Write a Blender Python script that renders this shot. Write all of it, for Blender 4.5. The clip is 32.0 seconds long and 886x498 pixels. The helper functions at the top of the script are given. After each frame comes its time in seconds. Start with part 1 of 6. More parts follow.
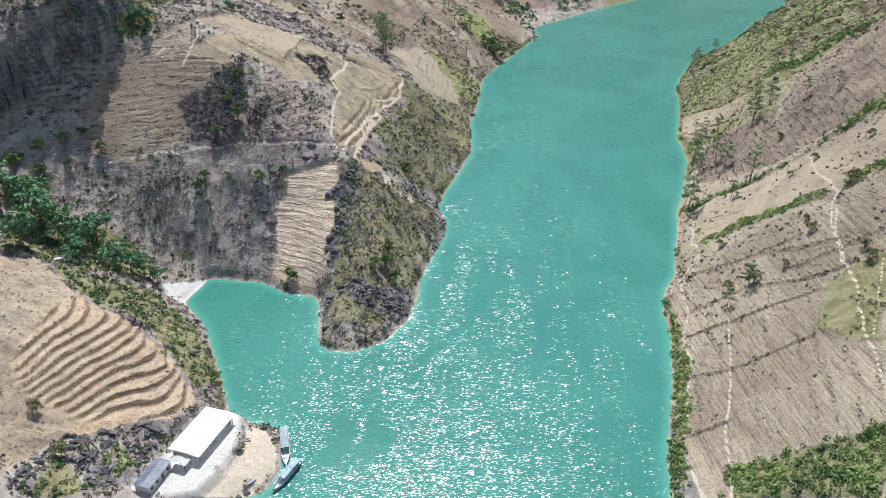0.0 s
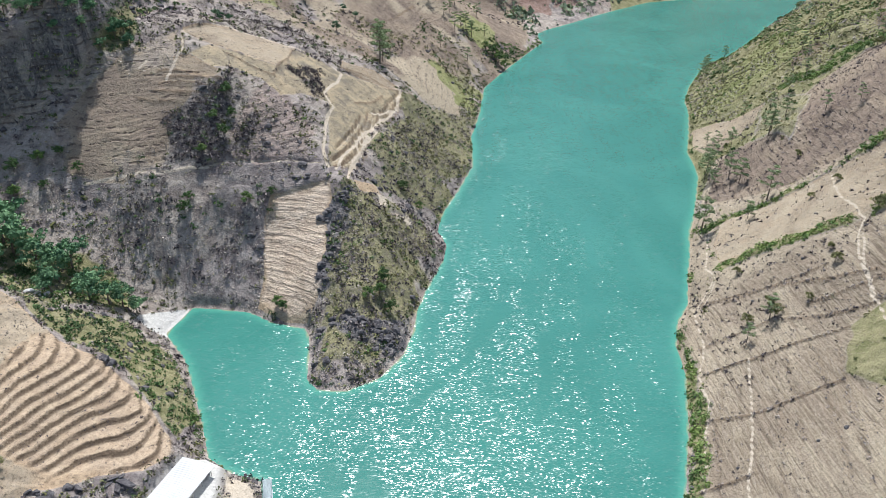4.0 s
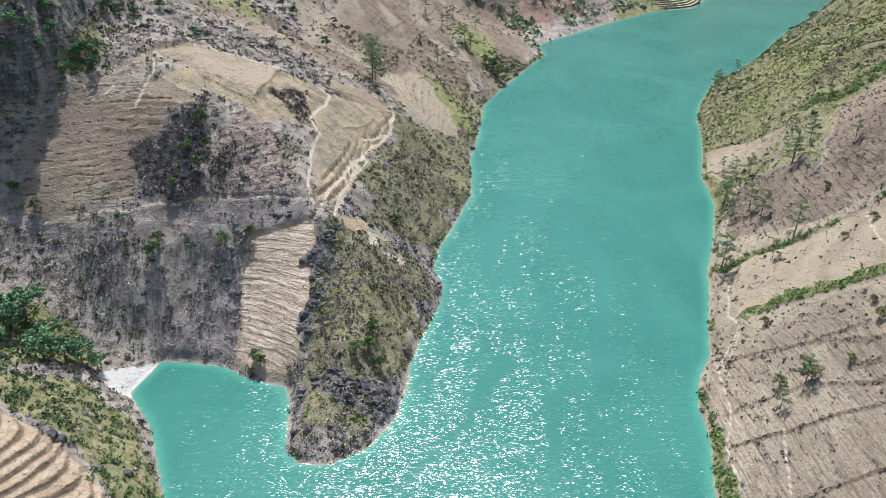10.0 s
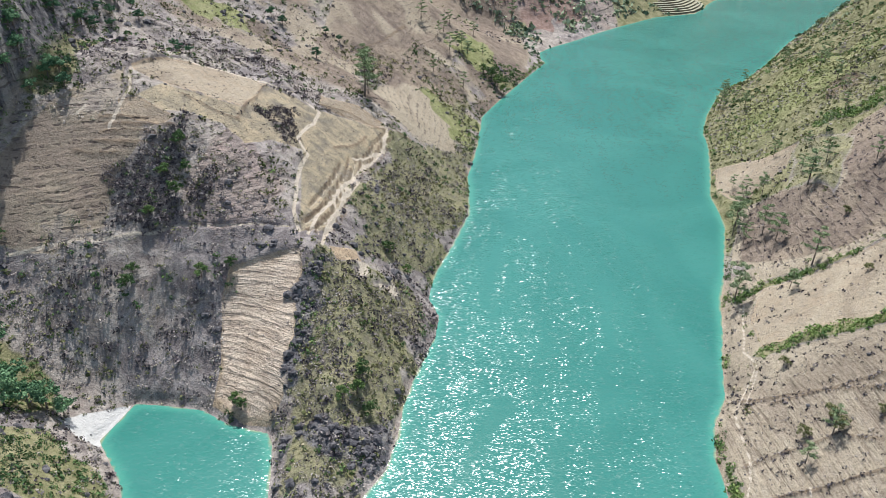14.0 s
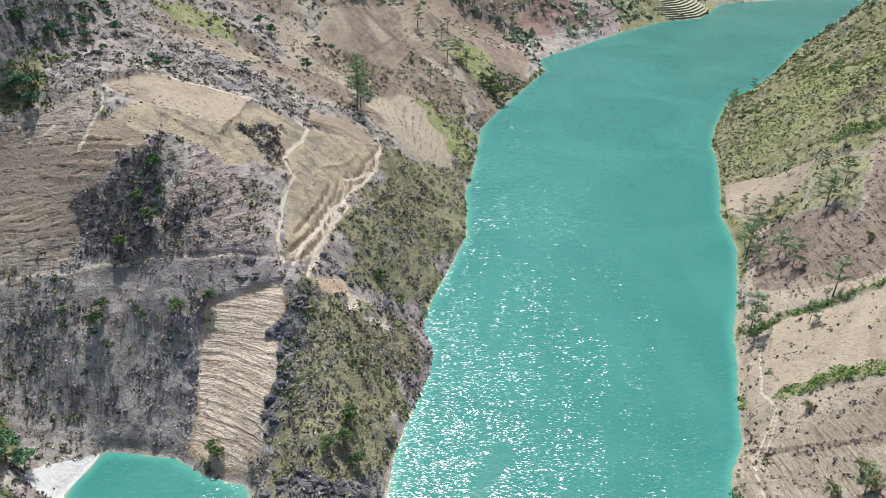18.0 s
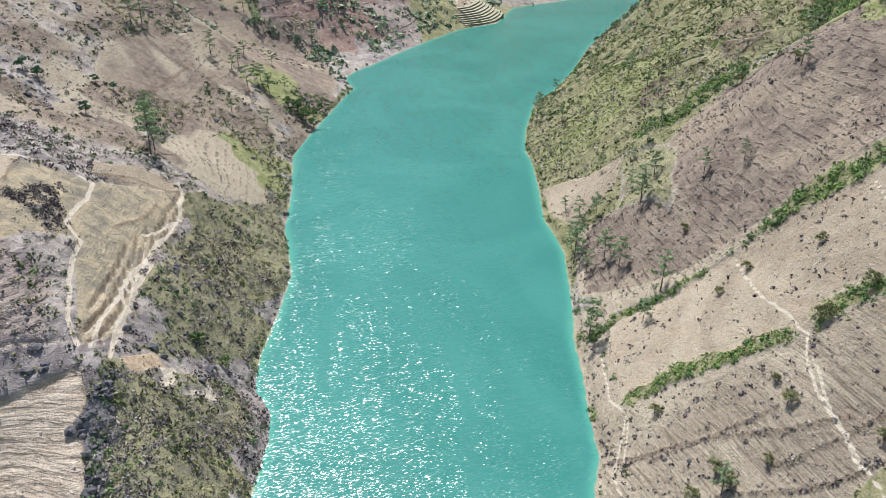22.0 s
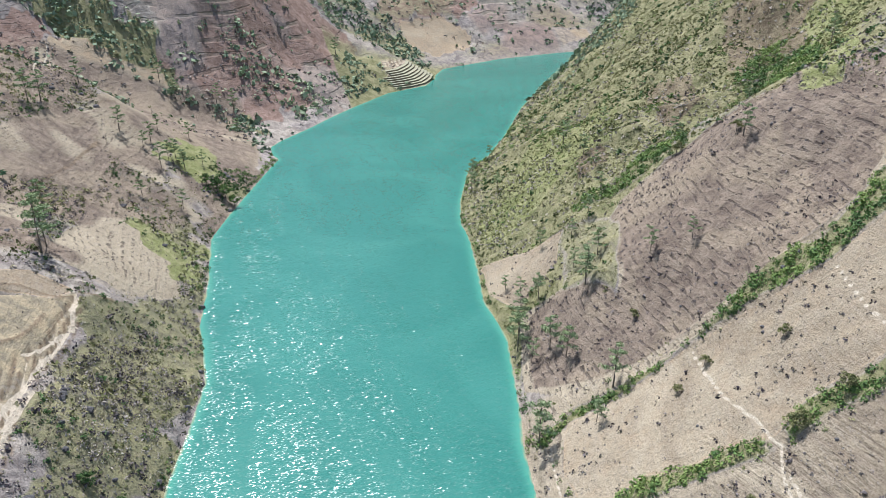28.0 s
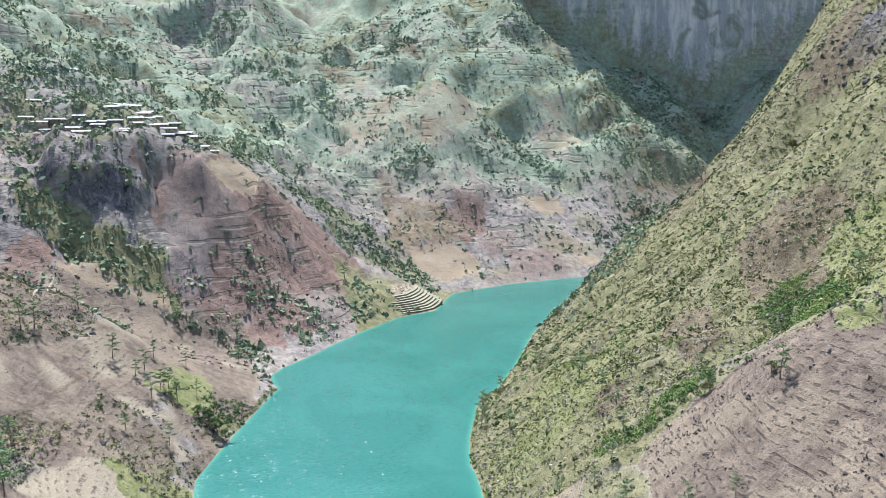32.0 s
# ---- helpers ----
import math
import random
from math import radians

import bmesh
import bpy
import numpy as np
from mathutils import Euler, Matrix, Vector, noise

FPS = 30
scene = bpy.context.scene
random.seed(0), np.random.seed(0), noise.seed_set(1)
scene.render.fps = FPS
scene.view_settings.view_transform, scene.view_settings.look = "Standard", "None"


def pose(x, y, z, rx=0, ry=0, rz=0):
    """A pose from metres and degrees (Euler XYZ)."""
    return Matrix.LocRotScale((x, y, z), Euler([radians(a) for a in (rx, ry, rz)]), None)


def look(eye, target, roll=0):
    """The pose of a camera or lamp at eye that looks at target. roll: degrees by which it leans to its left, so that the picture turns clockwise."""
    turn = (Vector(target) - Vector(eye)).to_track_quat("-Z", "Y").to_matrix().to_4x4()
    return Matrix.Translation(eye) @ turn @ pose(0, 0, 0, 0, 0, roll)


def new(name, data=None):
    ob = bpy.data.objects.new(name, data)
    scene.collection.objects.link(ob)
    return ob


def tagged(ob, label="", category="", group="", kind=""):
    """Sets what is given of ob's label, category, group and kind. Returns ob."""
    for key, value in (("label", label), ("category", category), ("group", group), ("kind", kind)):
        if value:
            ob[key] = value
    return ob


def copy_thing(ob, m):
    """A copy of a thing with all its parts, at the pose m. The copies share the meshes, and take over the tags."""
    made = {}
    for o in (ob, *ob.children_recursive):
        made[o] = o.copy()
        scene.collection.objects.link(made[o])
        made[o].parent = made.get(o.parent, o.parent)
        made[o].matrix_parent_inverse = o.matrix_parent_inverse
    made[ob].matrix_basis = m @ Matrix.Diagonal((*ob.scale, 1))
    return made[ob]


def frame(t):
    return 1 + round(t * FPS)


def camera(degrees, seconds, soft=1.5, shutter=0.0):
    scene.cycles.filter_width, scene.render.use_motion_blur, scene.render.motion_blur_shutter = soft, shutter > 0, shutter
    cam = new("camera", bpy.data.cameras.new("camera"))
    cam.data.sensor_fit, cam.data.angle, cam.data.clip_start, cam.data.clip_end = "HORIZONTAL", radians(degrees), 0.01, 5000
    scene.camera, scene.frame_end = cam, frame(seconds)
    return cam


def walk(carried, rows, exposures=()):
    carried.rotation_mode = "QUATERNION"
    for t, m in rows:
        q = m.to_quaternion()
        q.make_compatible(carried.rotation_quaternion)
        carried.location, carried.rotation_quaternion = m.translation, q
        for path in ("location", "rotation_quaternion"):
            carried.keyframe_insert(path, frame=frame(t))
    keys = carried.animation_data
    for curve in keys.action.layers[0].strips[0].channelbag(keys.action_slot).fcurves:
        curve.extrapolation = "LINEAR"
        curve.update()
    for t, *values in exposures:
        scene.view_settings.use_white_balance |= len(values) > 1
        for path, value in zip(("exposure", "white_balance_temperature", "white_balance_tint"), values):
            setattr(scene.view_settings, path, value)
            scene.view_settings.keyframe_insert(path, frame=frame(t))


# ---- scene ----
# The flight: seconds, eye x, y, z (metres above the water), heading, pitch and lean in degrees.
cam = camera(59.86, 32.0, soft=0.6)
FLIGHT = [
    (0.0, 0.00, 0.00, 164.00, -0.000, -30.077, -0.087),
    (0.5, 0.12, 2.69, 163.99, 0.009, -30.096, -0.085),
    (1.0, 0.25, 5.38, 163.97, 0.018, -30.113, -0.084),
    (1.5, 0.39, 8.05, 163.95, 0.030, -30.124, -0.083),
    (2.0, 0.53, 10.70, 163.93, 0.050, -30.131, -0.076),
    (2.5, 0.68, 13.33, 163.92, 0.075, -30.138, -0.067),
    (3.0, 0.83, 15.96, 163.90, 0.100, -30.141, -0.065),
    (3.5, 0.97, 18.58, 163.88, 0.121, -30.139, -0.075),
    (5.5, 1.46, 29.14, 163.27, 0.153, -30.057, -0.074),
    (6.0, 1.56, 31.77, 163.23, 0.153, -30.042, -0.080),
    (6.5, 1.64, 34.39, 163.17, 0.149, -30.035, -0.092),
    (7.0, 1.71, 37.02, 163.12, 0.141, -30.026, -0.105),
    (7.5, 1.78, 39.66, 163.08, 0.131, -30.013, -0.114),
    (8.0, 1.85, 42.30, 163.05, 0.119, -30.006, -0.123),
    (8.5, 1.92, 44.95, 163.02, 0.104, -30.002, -0.127),
    (9.0, 1.97, 47.63, 163.01, 0.090, -29.991, -0.122),
    (9.5, 2.00, 50.31, 162.99, 0.073, -29.983, -0.117),
    (10.0, 2.01, 53.00, 162.97, 0.046, -29.989, -0.122),
    (10.5, 2.02, 55.71, 162.96, 0.008, -30.000, -0.146),
    (11.0, 2.05, 58.42, 162.98, -0.032, -30.006, -0.181),
    (11.5, 2.09, 61.13, 163.00, -0.068, -30.007, -0.212),
    (12.0, 2.16, 63.82, 163.03, -0.098, -30.007, -0.230),
    (12.5, 2.25, 66.48, 163.05, -0.121, -30.009, -0.233),
    (13.0, 2.37, 69.12, 163.06, -0.138, -30.013, -0.230),
    (13.5, 2.50, 71.75, 163.07, -0.151, -30.013, -0.234),
    (14.0, 2.66, 74.37, 163.07, -0.164, -30.011, -0.248),
    (14.5, 2.83, 76.99, 163.07, -0.177, -30.009, -0.268),
    (16.5, 3.64, 87.28, 162.92, -0.194, -30.052, -0.292),
    (17.0, 3.86, 89.96, 162.88, -0.186, -30.049, -0.283),
    (17.5, 4.08, 92.66, 162.83, -0.178, -30.049, -0.267),
    (18.0, 4.29, 95.39, 162.76, -0.166, -30.046, -0.241),
    (18.5, 4.51, 98.08, 162.69, -0.151, -30.039, -0.210),
    (19.0, 4.75, 100.68, 162.62, -0.132, -30.028, -0.177),
    (19.5, 5.07, 103.15, 162.55, -0.115, -30.005, -0.139),
    (20.0, 5.48, 105.48, 162.48, -0.115, -29.955, -0.092),
    (20.5, 6.01, 107.71, 162.40, -0.135, -29.877, -0.031),
    (21.0, 6.64, 109.87, 162.30, -4.960, -29.775, 0.053),
    (21.5, 7.38, 112.01, 162.21, -12.131, -29.491, 0.153),
    (22.0, 8.22, 114.17, 162.13, -14.479, -29.295, 0.264),
    (22.5, 9.15, 116.36, 162.07, -16.037, -29.221, 0.385),
    (23.0, 10.16, 118.57, 162.05, -17.068, -29.186, 0.498),
    (23.5, 11.24, 120.78, 162.03, -17.813, -29.143, 0.580),
    (24.0, 12.34, 122.96, 162.02, -18.297, -29.100, 0.627),
    (24.5, 13.43, 125.12, 162.03, -18.628, -28.967, 0.644),
    (25.0, 14.49, 127.30, 162.07, -18.845, -29.088, 0.634),
    (25.5, 15.54, 129.53, 162.13, -19.062, -29.001, 0.606),
    (27.5, 19.46, 139.35, 163.68, -19.370, -27.515, 0.541),
    (28.0, 20.38, 141.93, 163.78, -19.371, -25.638, 0.479),
    (28.5, 21.28, 144.58, 163.89, -19.347, -23.403, 0.424),
    (29.0, 22.20, 147.29, 163.99, -19.305, -20.848, 0.373),
    (29.5, 23.15, 150.05, 164.08, -19.261, -18.247, 0.322),
    (30.0, 24.16, 152.81, 164.16, -19.161, -15.483, 0.272),
    (30.5, 25.22, 155.56, 164.22, -19.062, -12.732, 0.230),
    (31.0, 26.31, 158.27, 164.25, -18.978, -10.810, 0.207),
    (31.5, 27.40, 160.94, 164.27, -18.862, -9.950, 0.202),
    (32.0, 28.50, 163.59, 164.28, -18.758, -9.570, 0.200),
]
walk(cam, [(t, pose(x, y, z, 0, 0, head) @ pose(0, 0, 0, 90 + tilt, 0, 0) @ pose(0, 0, 0, 0, 0, -lean))
           for t, x, y, z, head, tilt, lean in FLIGHT],
     [(0, 0.22, 6060, 10), (20, 0.25, 6060, 10), (23, 0.33, 6000, 10), (27, 0.32, 5960, 10), (32, 0.54, 5760, 10)])

# ---- daylight: a high sun ahead of the flight, blue sky ----
SUN_TURN, SUN_HEIGHT = radians(-3), radians(61)
world = bpy.data.worlds.new("daylight")
scene.world = world
world.use_nodes = True
sky = world.node_tree.nodes.new("ShaderNodeTexSky")
sky.sky_type, sky.sun_disc = "NISHITA", False
sky.sun_elevation, sky.sun_rotation = SUN_HEIGHT, SUN_TURN
sky.dust_density, sky.air_density = 1.8, 1.2
world.node_tree.links.new(sky.outputs[0], world.node_tree.nodes["Background"].inputs[0])
world.node_tree.nodes["Background"].inputs[1].default_value = 0.118
sun = new("sun", bpy.data.lights.new("sun", "SUN"))
sun.data.energy, sun.data.angle, sun.data.color = 5.0, radians(0.53), (1.0, 0.97, 0.93)
sun.matrix_world = look((0, 0, 0), (-math.sin(SUN_TURN) * math.cos(SUN_HEIGHT), -math.cos(SUN_TURN) * math.cos(SUN_HEIGHT), -math.sin(SUN_HEIGHT)))
scene.view_settings.exposure = 0.0

# ---- landforms: water lines in plan, and the crests, spurs and gullies with their heights ----
BAY_SHORE = [(-75, -260), (-72, 40), (-62, 120), (-55, 147), (-49, 150), (-46, 158), (-48, 167), (-50, 174), (-59, 177), (-67, 183),
             (-73, 198), (-84, 222), (-87, 228), (-96, 240), (-98, 243), (-96, 249), (-93, 259), (-82, 258), (-71, 256), (-62, 250),
             (-49, 246), (-47, 242), (-45, 230), (-44, 218), (-40, 213), (-31, 212), (-20, 219), (-13, 231)]
RIVER_SHORE = [(-10, 245), (-9, 258), (-6, 272), (1, 296), (2, 307), (-2, 319), (0, 336), (8, 362), (15, 388), (16, 413), (16, 430),
               (22, 468), (27, 516), (40, 548), (54, 578), (70, 612), (78, 628), (76, 640), (77, 656), (86, 668), (113, 694),
               (134, 717), (157, 739), (193, 770), (231, 783), (247, 806), (252, 818), (267, 840), (336, 862), (402, 868), (470, 866),
               (600, 880), (900, 900)]
EAST_SHORE = [(45, -260), (50, 40), (58, 120), (63, 150), (66, 165), (70, 179), (75, 195), (81, 220), (82, 236), (86, 250), (93, 262),
              (98, 281), (103, 296), (109, 318), (114, 330), (120, 348), (130, 378), (133, 410), (141, 436), (150, 470), (153, 490),
              (164, 520), (187, 566), (205, 582), (233, 618), (281, 689), (336, 757), (400, 812), (480, 826), (620, 832), (900, 850)]
WATER = np.array(BAY_SHORE + RIVER_SHORE + EAST_SHORE[::-1], float)

LANDFORMS = {
    "promontory crest": [(-37, 224, 7), (-34, 236, 12), (-33, 249, 18), (-31, 270, 24), (-38, 294, 36), (-34, 318, 36), (-43, 360, 45),
                         (-53, 379, 53), (-73, 354, 64), (-90, 329, 69), (-108, 338, 75), (-131, 341, 82), (-145, 335, 90)],
    "promontory west face": [(-71, 287, 28), (-61, 280, 20), (-104, 272, 20), (-109, 277, 27), (-110, 311, 56), (-128, 300, 54),
                             (-85, 264, 8), (-60, 258, 6), (-50, 262, 14), (-105, 262, 6), (-90, 300, 44)],
    "promontory east face": [(-20, 311, 19), (-15, 260, 9), (-21, 339, 28), (-8, 345, 12), (-5, 400, 18), (-20, 400, 34), (-24, 436, 37),
                             (-25, 475, 30), (-5, 481, 20), (-42, 476, 43), (-51, 474, 47), (10, 470, 9)],
    "left hills": [(-46, 541, 55), (-65, 513, 63), (-110, 440, 73), (-19, 569, 39), (-20, 624, 55), (48, 709, 4), (25, 600, 20),
                   (10, 540, 18), (55, 655, 8), (20, 690, 14), (-37, 634, 66), (-67, 634, 82), (-120, 600, 105), (-170, 500, 120),
                   (-160, 700, 120), (-90, 700, 66), (-20, 700, 34), (-30, 670, 44)],
    "village hill": [(43, 823, 131), (-7, 853, 161), (-79, 845, 151), (72, 802, 87), (35, 809, 108), (-55, 758, 94), (-48, 754, 75),
                     (16, 748, 47), (134, 815, 42), (98, 850, 107), (184, 836, 24), (-117, 950, 220), (-139, 1099, 288), (-220, 820, 200),
                     (-260, 700, 190), (-300, 1000, 300), (120, 740, 14), (205, 800, 7)],
    "far gully": [(258, 850, 4), (234, 880, 20), (194, 977, 76), (173, 1103, 132), (103, 1211, 173), (49, 1413, 285), (27, 1564, 361)],
    "far spur": [(319, 898, 14), (328, 1012, 87), (361, 1128, 173), (405, 1229, 253), (455, 1370, 353), (548, 1571, 535),
                 (325, 1244, 213), (263, 1340, 233), (341, 1477, 344), (285, 1642, 383), (163, 1336, 256), (141, 1509, 370)],
    "far slopes": [(530, 1086, 150), (533, 1197, 229), (407, 895, 18), (557, 1013, 70), (670, 1057, 111), (683, 1228, 200),
                   (848, 1237, 200), (880, 1254, 205), (667, 1370, 270), (900, 1000, 90), (1100, 1200, 260)],
    "east fields": [(122, 186, 31), (118, 223, 25), (110, 206, 21), (95, 213, 12), (101, 224, 13), (118, 317, 7), (126, 234, 34),
                    (162, 309, 41), (156, 333, 32), (157, 356, 35), (179, 359, 48), (149, 298, 31), (158, 303, 38), (135, 274, 30),
                    (130, 288, 22), (105, 273, 9), (146, 256, 46), (127, 301, 14), (90, 186, 11), (84, 150, 10), (110, 150, 30)],
    "east upper slopes": [(204, 354, 80), (216, 319, 97), (206, 319, 81), (219, 355, 95), (165, 253, 62), (191, 278, 82), (171, 344, 50),
                          (180, 200, 78), (240, 260, 120), (260, 180, 135), (260, 320, 128)],
    "green hill": [(260, 417, 76), (220, 410, 57), (221, 442, 58), (165, 440, 17), (180, 470, 22), (200, 500, 30), (260, 546, 50),
                   (402, 560, 146), (431, 578, 208), (374, 581, 129), (320, 423, 116), (386, 484, 180), (357, 690, 70), (419, 632, 142),
                   (452, 622, 192), (500, 620, 246), (540, 660, 306), (471, 569, 262), (300, 680, 14), (300, 640, 36), (250, 470, 62)],
    "outer land": [(560, 720, 170), (650, 640, 330), (700, 780, 60), (600, 400, 330), (500, 200, 300), (300, 0, 150), (150, 0, 60),
                   (-120, 60, 40), (-200, 120, 100), (-300, 300, 200), (-140, 180, 31), (-76, 170, 7), (-112, 153, 11), (-101, 143, 9),
                   (-142, 234, 28), (-92, 209, 11), (-104, 218, 16), (-120, 235, 19), (-150, 250, 24), (-124, 252, 8), (-165, 262, 28),
                   (-175, 225, 42)],
    "terraced spur": [(-108, 167, 12), (-94, 185, 12), (-83, 188, 12), (-75, 178, 9), (-114, 170, 17), (-101, 194, 17), (-92, 195, 16), (-86, 189, 14),
                      (-120, 173, 23), (-111, 197, 23), (-106, 204, 22), (-101, 201, 20), (-128, 178, 27), (-125, 192, 27), (-120, 206, 26), (-97, 171, 8), (-82, 172, 8)],
    "crag foot": [(-160, 290, 46), (-178, 300, 54), (-195, 310, 66), (-172, 318, 70), (-160, 345, 84), (-205, 345, 92), (-240, 380, 130),
                  (-190, 420, 125)],
}


def hash_grid(i, j, seed):
    v = np.sin(i * 127.1 + j * 311.7 + seed * 74.7) * 43758.5453
    return v - np.floor(v)


def wave_noise(x, y, size, seed=0):
    """Smooth value noise, -1 to 1, with lumps about size metres across."""
    u, v = x / size, y / size
    i, j = np.floor(u), np.floor(v)
    a, b = u - i, v - j
    a, b = a * a * (3 - 2 * a), b * b * (3 - 2 * b)
    top = hash_grid(i, j, seed) * (1 - a) + hash_grid(i + 1, j, seed) * a
    low = hash_grid(i, j + 1, seed) * (1 - a) + hash_grid(i + 1, j + 1, seed) * a
    return 2 * (top * (1 - b) + low * b) - 1


def rough(x, y, size, octaves, seed=0):
    total = 0
    for k in range(octaves):
        total = total + wave_noise(x * 0.8 + y * 0.6, y * 0.8 - x * 0.6, size / 2 ** k, seed + 11 * k) / 2 ** k
    return total


def ease(e0, e1, v):
    s = np.clip((v - e0) / (e1 - e0), 0, 1)
    return s * s * (3 - 2 * s)


def line_distance(x, y, line, closed=False):
    """Distance in plan from points to a line through several corners."""
    line = np.asarray(line, float)
    best = np.full(np.shape(x), 1e9)
    for (ax, ay), (bx, by) in zip(line, np.roll(line, -1, 0) if closed else line[1:]):
        dx, dy = bx - ax, by - ay
        s = np.clip(((x - ax) * dx + (y - ay) * dy) / (dx * dx + dy * dy + 1e-9), 0, 1)
        best = np.minimum(best, np.hypot(x - ax - s * dx, y - ay - s * dy))
    return best


def inside(x, y, ring):
    """True where points lie in a closed ring in plan."""
    ring, hit = np.asarray(ring, float), np.zeros(np.shape(x), bool)
    for (ax, ay), (bx, by) in zip(ring, np.roll(ring, -1, 0)):
        cross = (ay > y) != (by > y)
        hit ^= cross & (x < (bx - ax) * (y - ay) / (by - ay + 1e-12) + ax)
    return hit


def shore_line_distance(x, y):
    d = line_distance(x, y, WATER, True)
    return np.where(inside(x, y, WATER), -d, d)


def fit_landforms():
    pts = [p for line in LANDFORMS.values() for p in line]
    for line in (BAY_SHORE, RIVER_SHORE, EAST_SHORE):
        line = np.array(line, float)
        for (ax, ay), (bx, by) in zip(line, line[1:]):
            n = max(1, int(np.hypot(bx - ax, by - ay) / 22))
            pts += [(ax + (bx - ax) * k / n, ay + (by - ay) * k / n, 0.0) for k in range(n)]
    pts = np.array(pts)
    r = np.hypot(pts[:, None, 0] - pts[None, :, 0], pts[:, None, 1] - pts[None, :, 1])
    n = len(pts)
    soft = np.where(pts[:, 2] > 0, 5.0, 0.3)
    a = np.zeros((n + 1, n + 1))
    a[:n, :n] = -r + np.diag(soft)
    a[:n, n] = a[n, :n] = 1
    w = np.linalg.solve(a, np.append(pts[:, 2], 0))
    return pts, w


FORM_POINTS, FORM_WEIGHTS = fit_landforms()


def base_height(x, y):
    x, y = np.ravel(x).astype(float), np.ravel(y).astype(float)
    out = np.full(x.shape, FORM_WEIGHTS[-1])
    for s in range(0, len(x), 40000):
        c = slice(s, s + 40000)
        r = np.sqrt((x[c, None] - FORM_POINTS[None, :, 0]) ** 2 + (y[c, None] - FORM_POINTS[None, :, 1]) ** 2)
        out[c] -= r @ FORM_WEIGHTS[:-1]
    return out


def near_cliff(x, y):
    """Share of the way up the shaded crag above the bay."""
    front = np.interp(x, [-240, -200, -175, -160, -142, -132, -126], [268, 281, 291, 303, 313, 333, 348])
    front = front + 3.5 * rough(x, y, 14, 3, 203) + 1.5 * np.sin(x * 0.33 + 1)
    return ease(0, 7, y - front) * ease(-129, -152, x) * ease(470, 400, y)


def village_cliff(x, y):
    """Share of the way up the rock band below the village."""
    front = 786 + 0.18 * (x + 30) + 4 * np.sin(x * 0.17)
    return ease(0, 9, y - front) * ease(-75, -60, x) * ease(12, -2, x) * ease(850, 822, y)


def sum_height(x, y):
    return base_height(x, y).reshape(np.shape(x))


def smooth_height(x, y):
    """The lie of the land without its fine relief; the bed of the lake below the water line."""
    h, d = base_height(x, y), shore_line_distance(x, y)
    land = np.maximum(h, 0.25 * np.minimum(d, 6) + 0.02 * d) * ease(0, 3, d) + 0.12 * np.minimum(d, 3)
    # the great rock wall that closes the valley
    wall = ease(0, 60, (x - 640) * 0.35 + (y - 1375) * 0.94 - 12 * np.sin(x * 0.02))
    land = land + wall * 420 * ease(560, 680, x) + 28 * near_cliff(x, y) + 16 * village_cliff(x, y)
    return np.where(d > 0, land, np.maximum(-0.35 * -d, -9)), d

# ---- materials ----
def node_kit(name):
    m = bpy.data.materials.new(name)
    m.use_nodes = True
    nt = m.node_tree
    bsdf = nt.nodes["Principled BSDF"]

    def add(kind, **inputs):
        n = nt.nodes.new(kind)
        for key, value in inputs.items():
            key = key.replace("_", " ")
            if isinstance(value, bpy.types.NodeSocket):
                nt.links.new(value, n.inputs[key])
            else:
                n.inputs[key].default_value = value
        return n

    def tie(a, b):
        nt.links.new(a, b)
    return m, nt, bsdf, add, tie


def mixed(nt, add, fac, a, b, mode="MIX"):
    n = nt.nodes.new("ShaderNodeMix")
    n.data_type, n.blend_type, n.clamp_factor = "RGBA", mode, True
    for slot, value in ((0, fac), (6, a), (7, b)):
        if isinstance(value, bpy.types.NodeSocket):
            nt.links.new(value, n.inputs[slot])
        else:
            n.inputs[slot].default_value = value if slot == 0 else (*value, 1)
    return n.outputs[2]


def calc(nt, op, a, b=0.0, c=0.0):
    n = nt.nodes.new("ShaderNodeMath")
    n.operation = op
    for slot, value in ((0, a), (1, b), (2, c)):
        if isinstance(value, bpy.types.NodeSocket):
            nt.links.new(value, n.inputs[slot])
        else:
            n.inputs[slot].default_value = value
    return n.outputs[0]


def ramp(nt, fac, lo, hi):
    n = nt.nodes.new("ShaderNodeMapRange")
    n.interpolation_type = "SMOOTHSTEP"
    nt.links.new(fac, n.inputs[0])
    n.inputs[1].default_value, n.inputs[2].default_value = lo, hi
    return n.outputs[0]


def noise_of(nt, add, coord, size, detail=4, rough_=0.6, warp=0.0):
    n = add("ShaderNodeTexNoise", Scale=1.0 / size, Detail=detail, Roughness=rough_, Distortion=warp)
    nt.links.new(coord, n.inputs["Vector"])
    return n.outputs["Fac"]


def attr(nt, name):
    n = nt.nodes.new("ShaderNodeAttribute")
    n.attribute_name = name
    return n.outputs["Fac"]


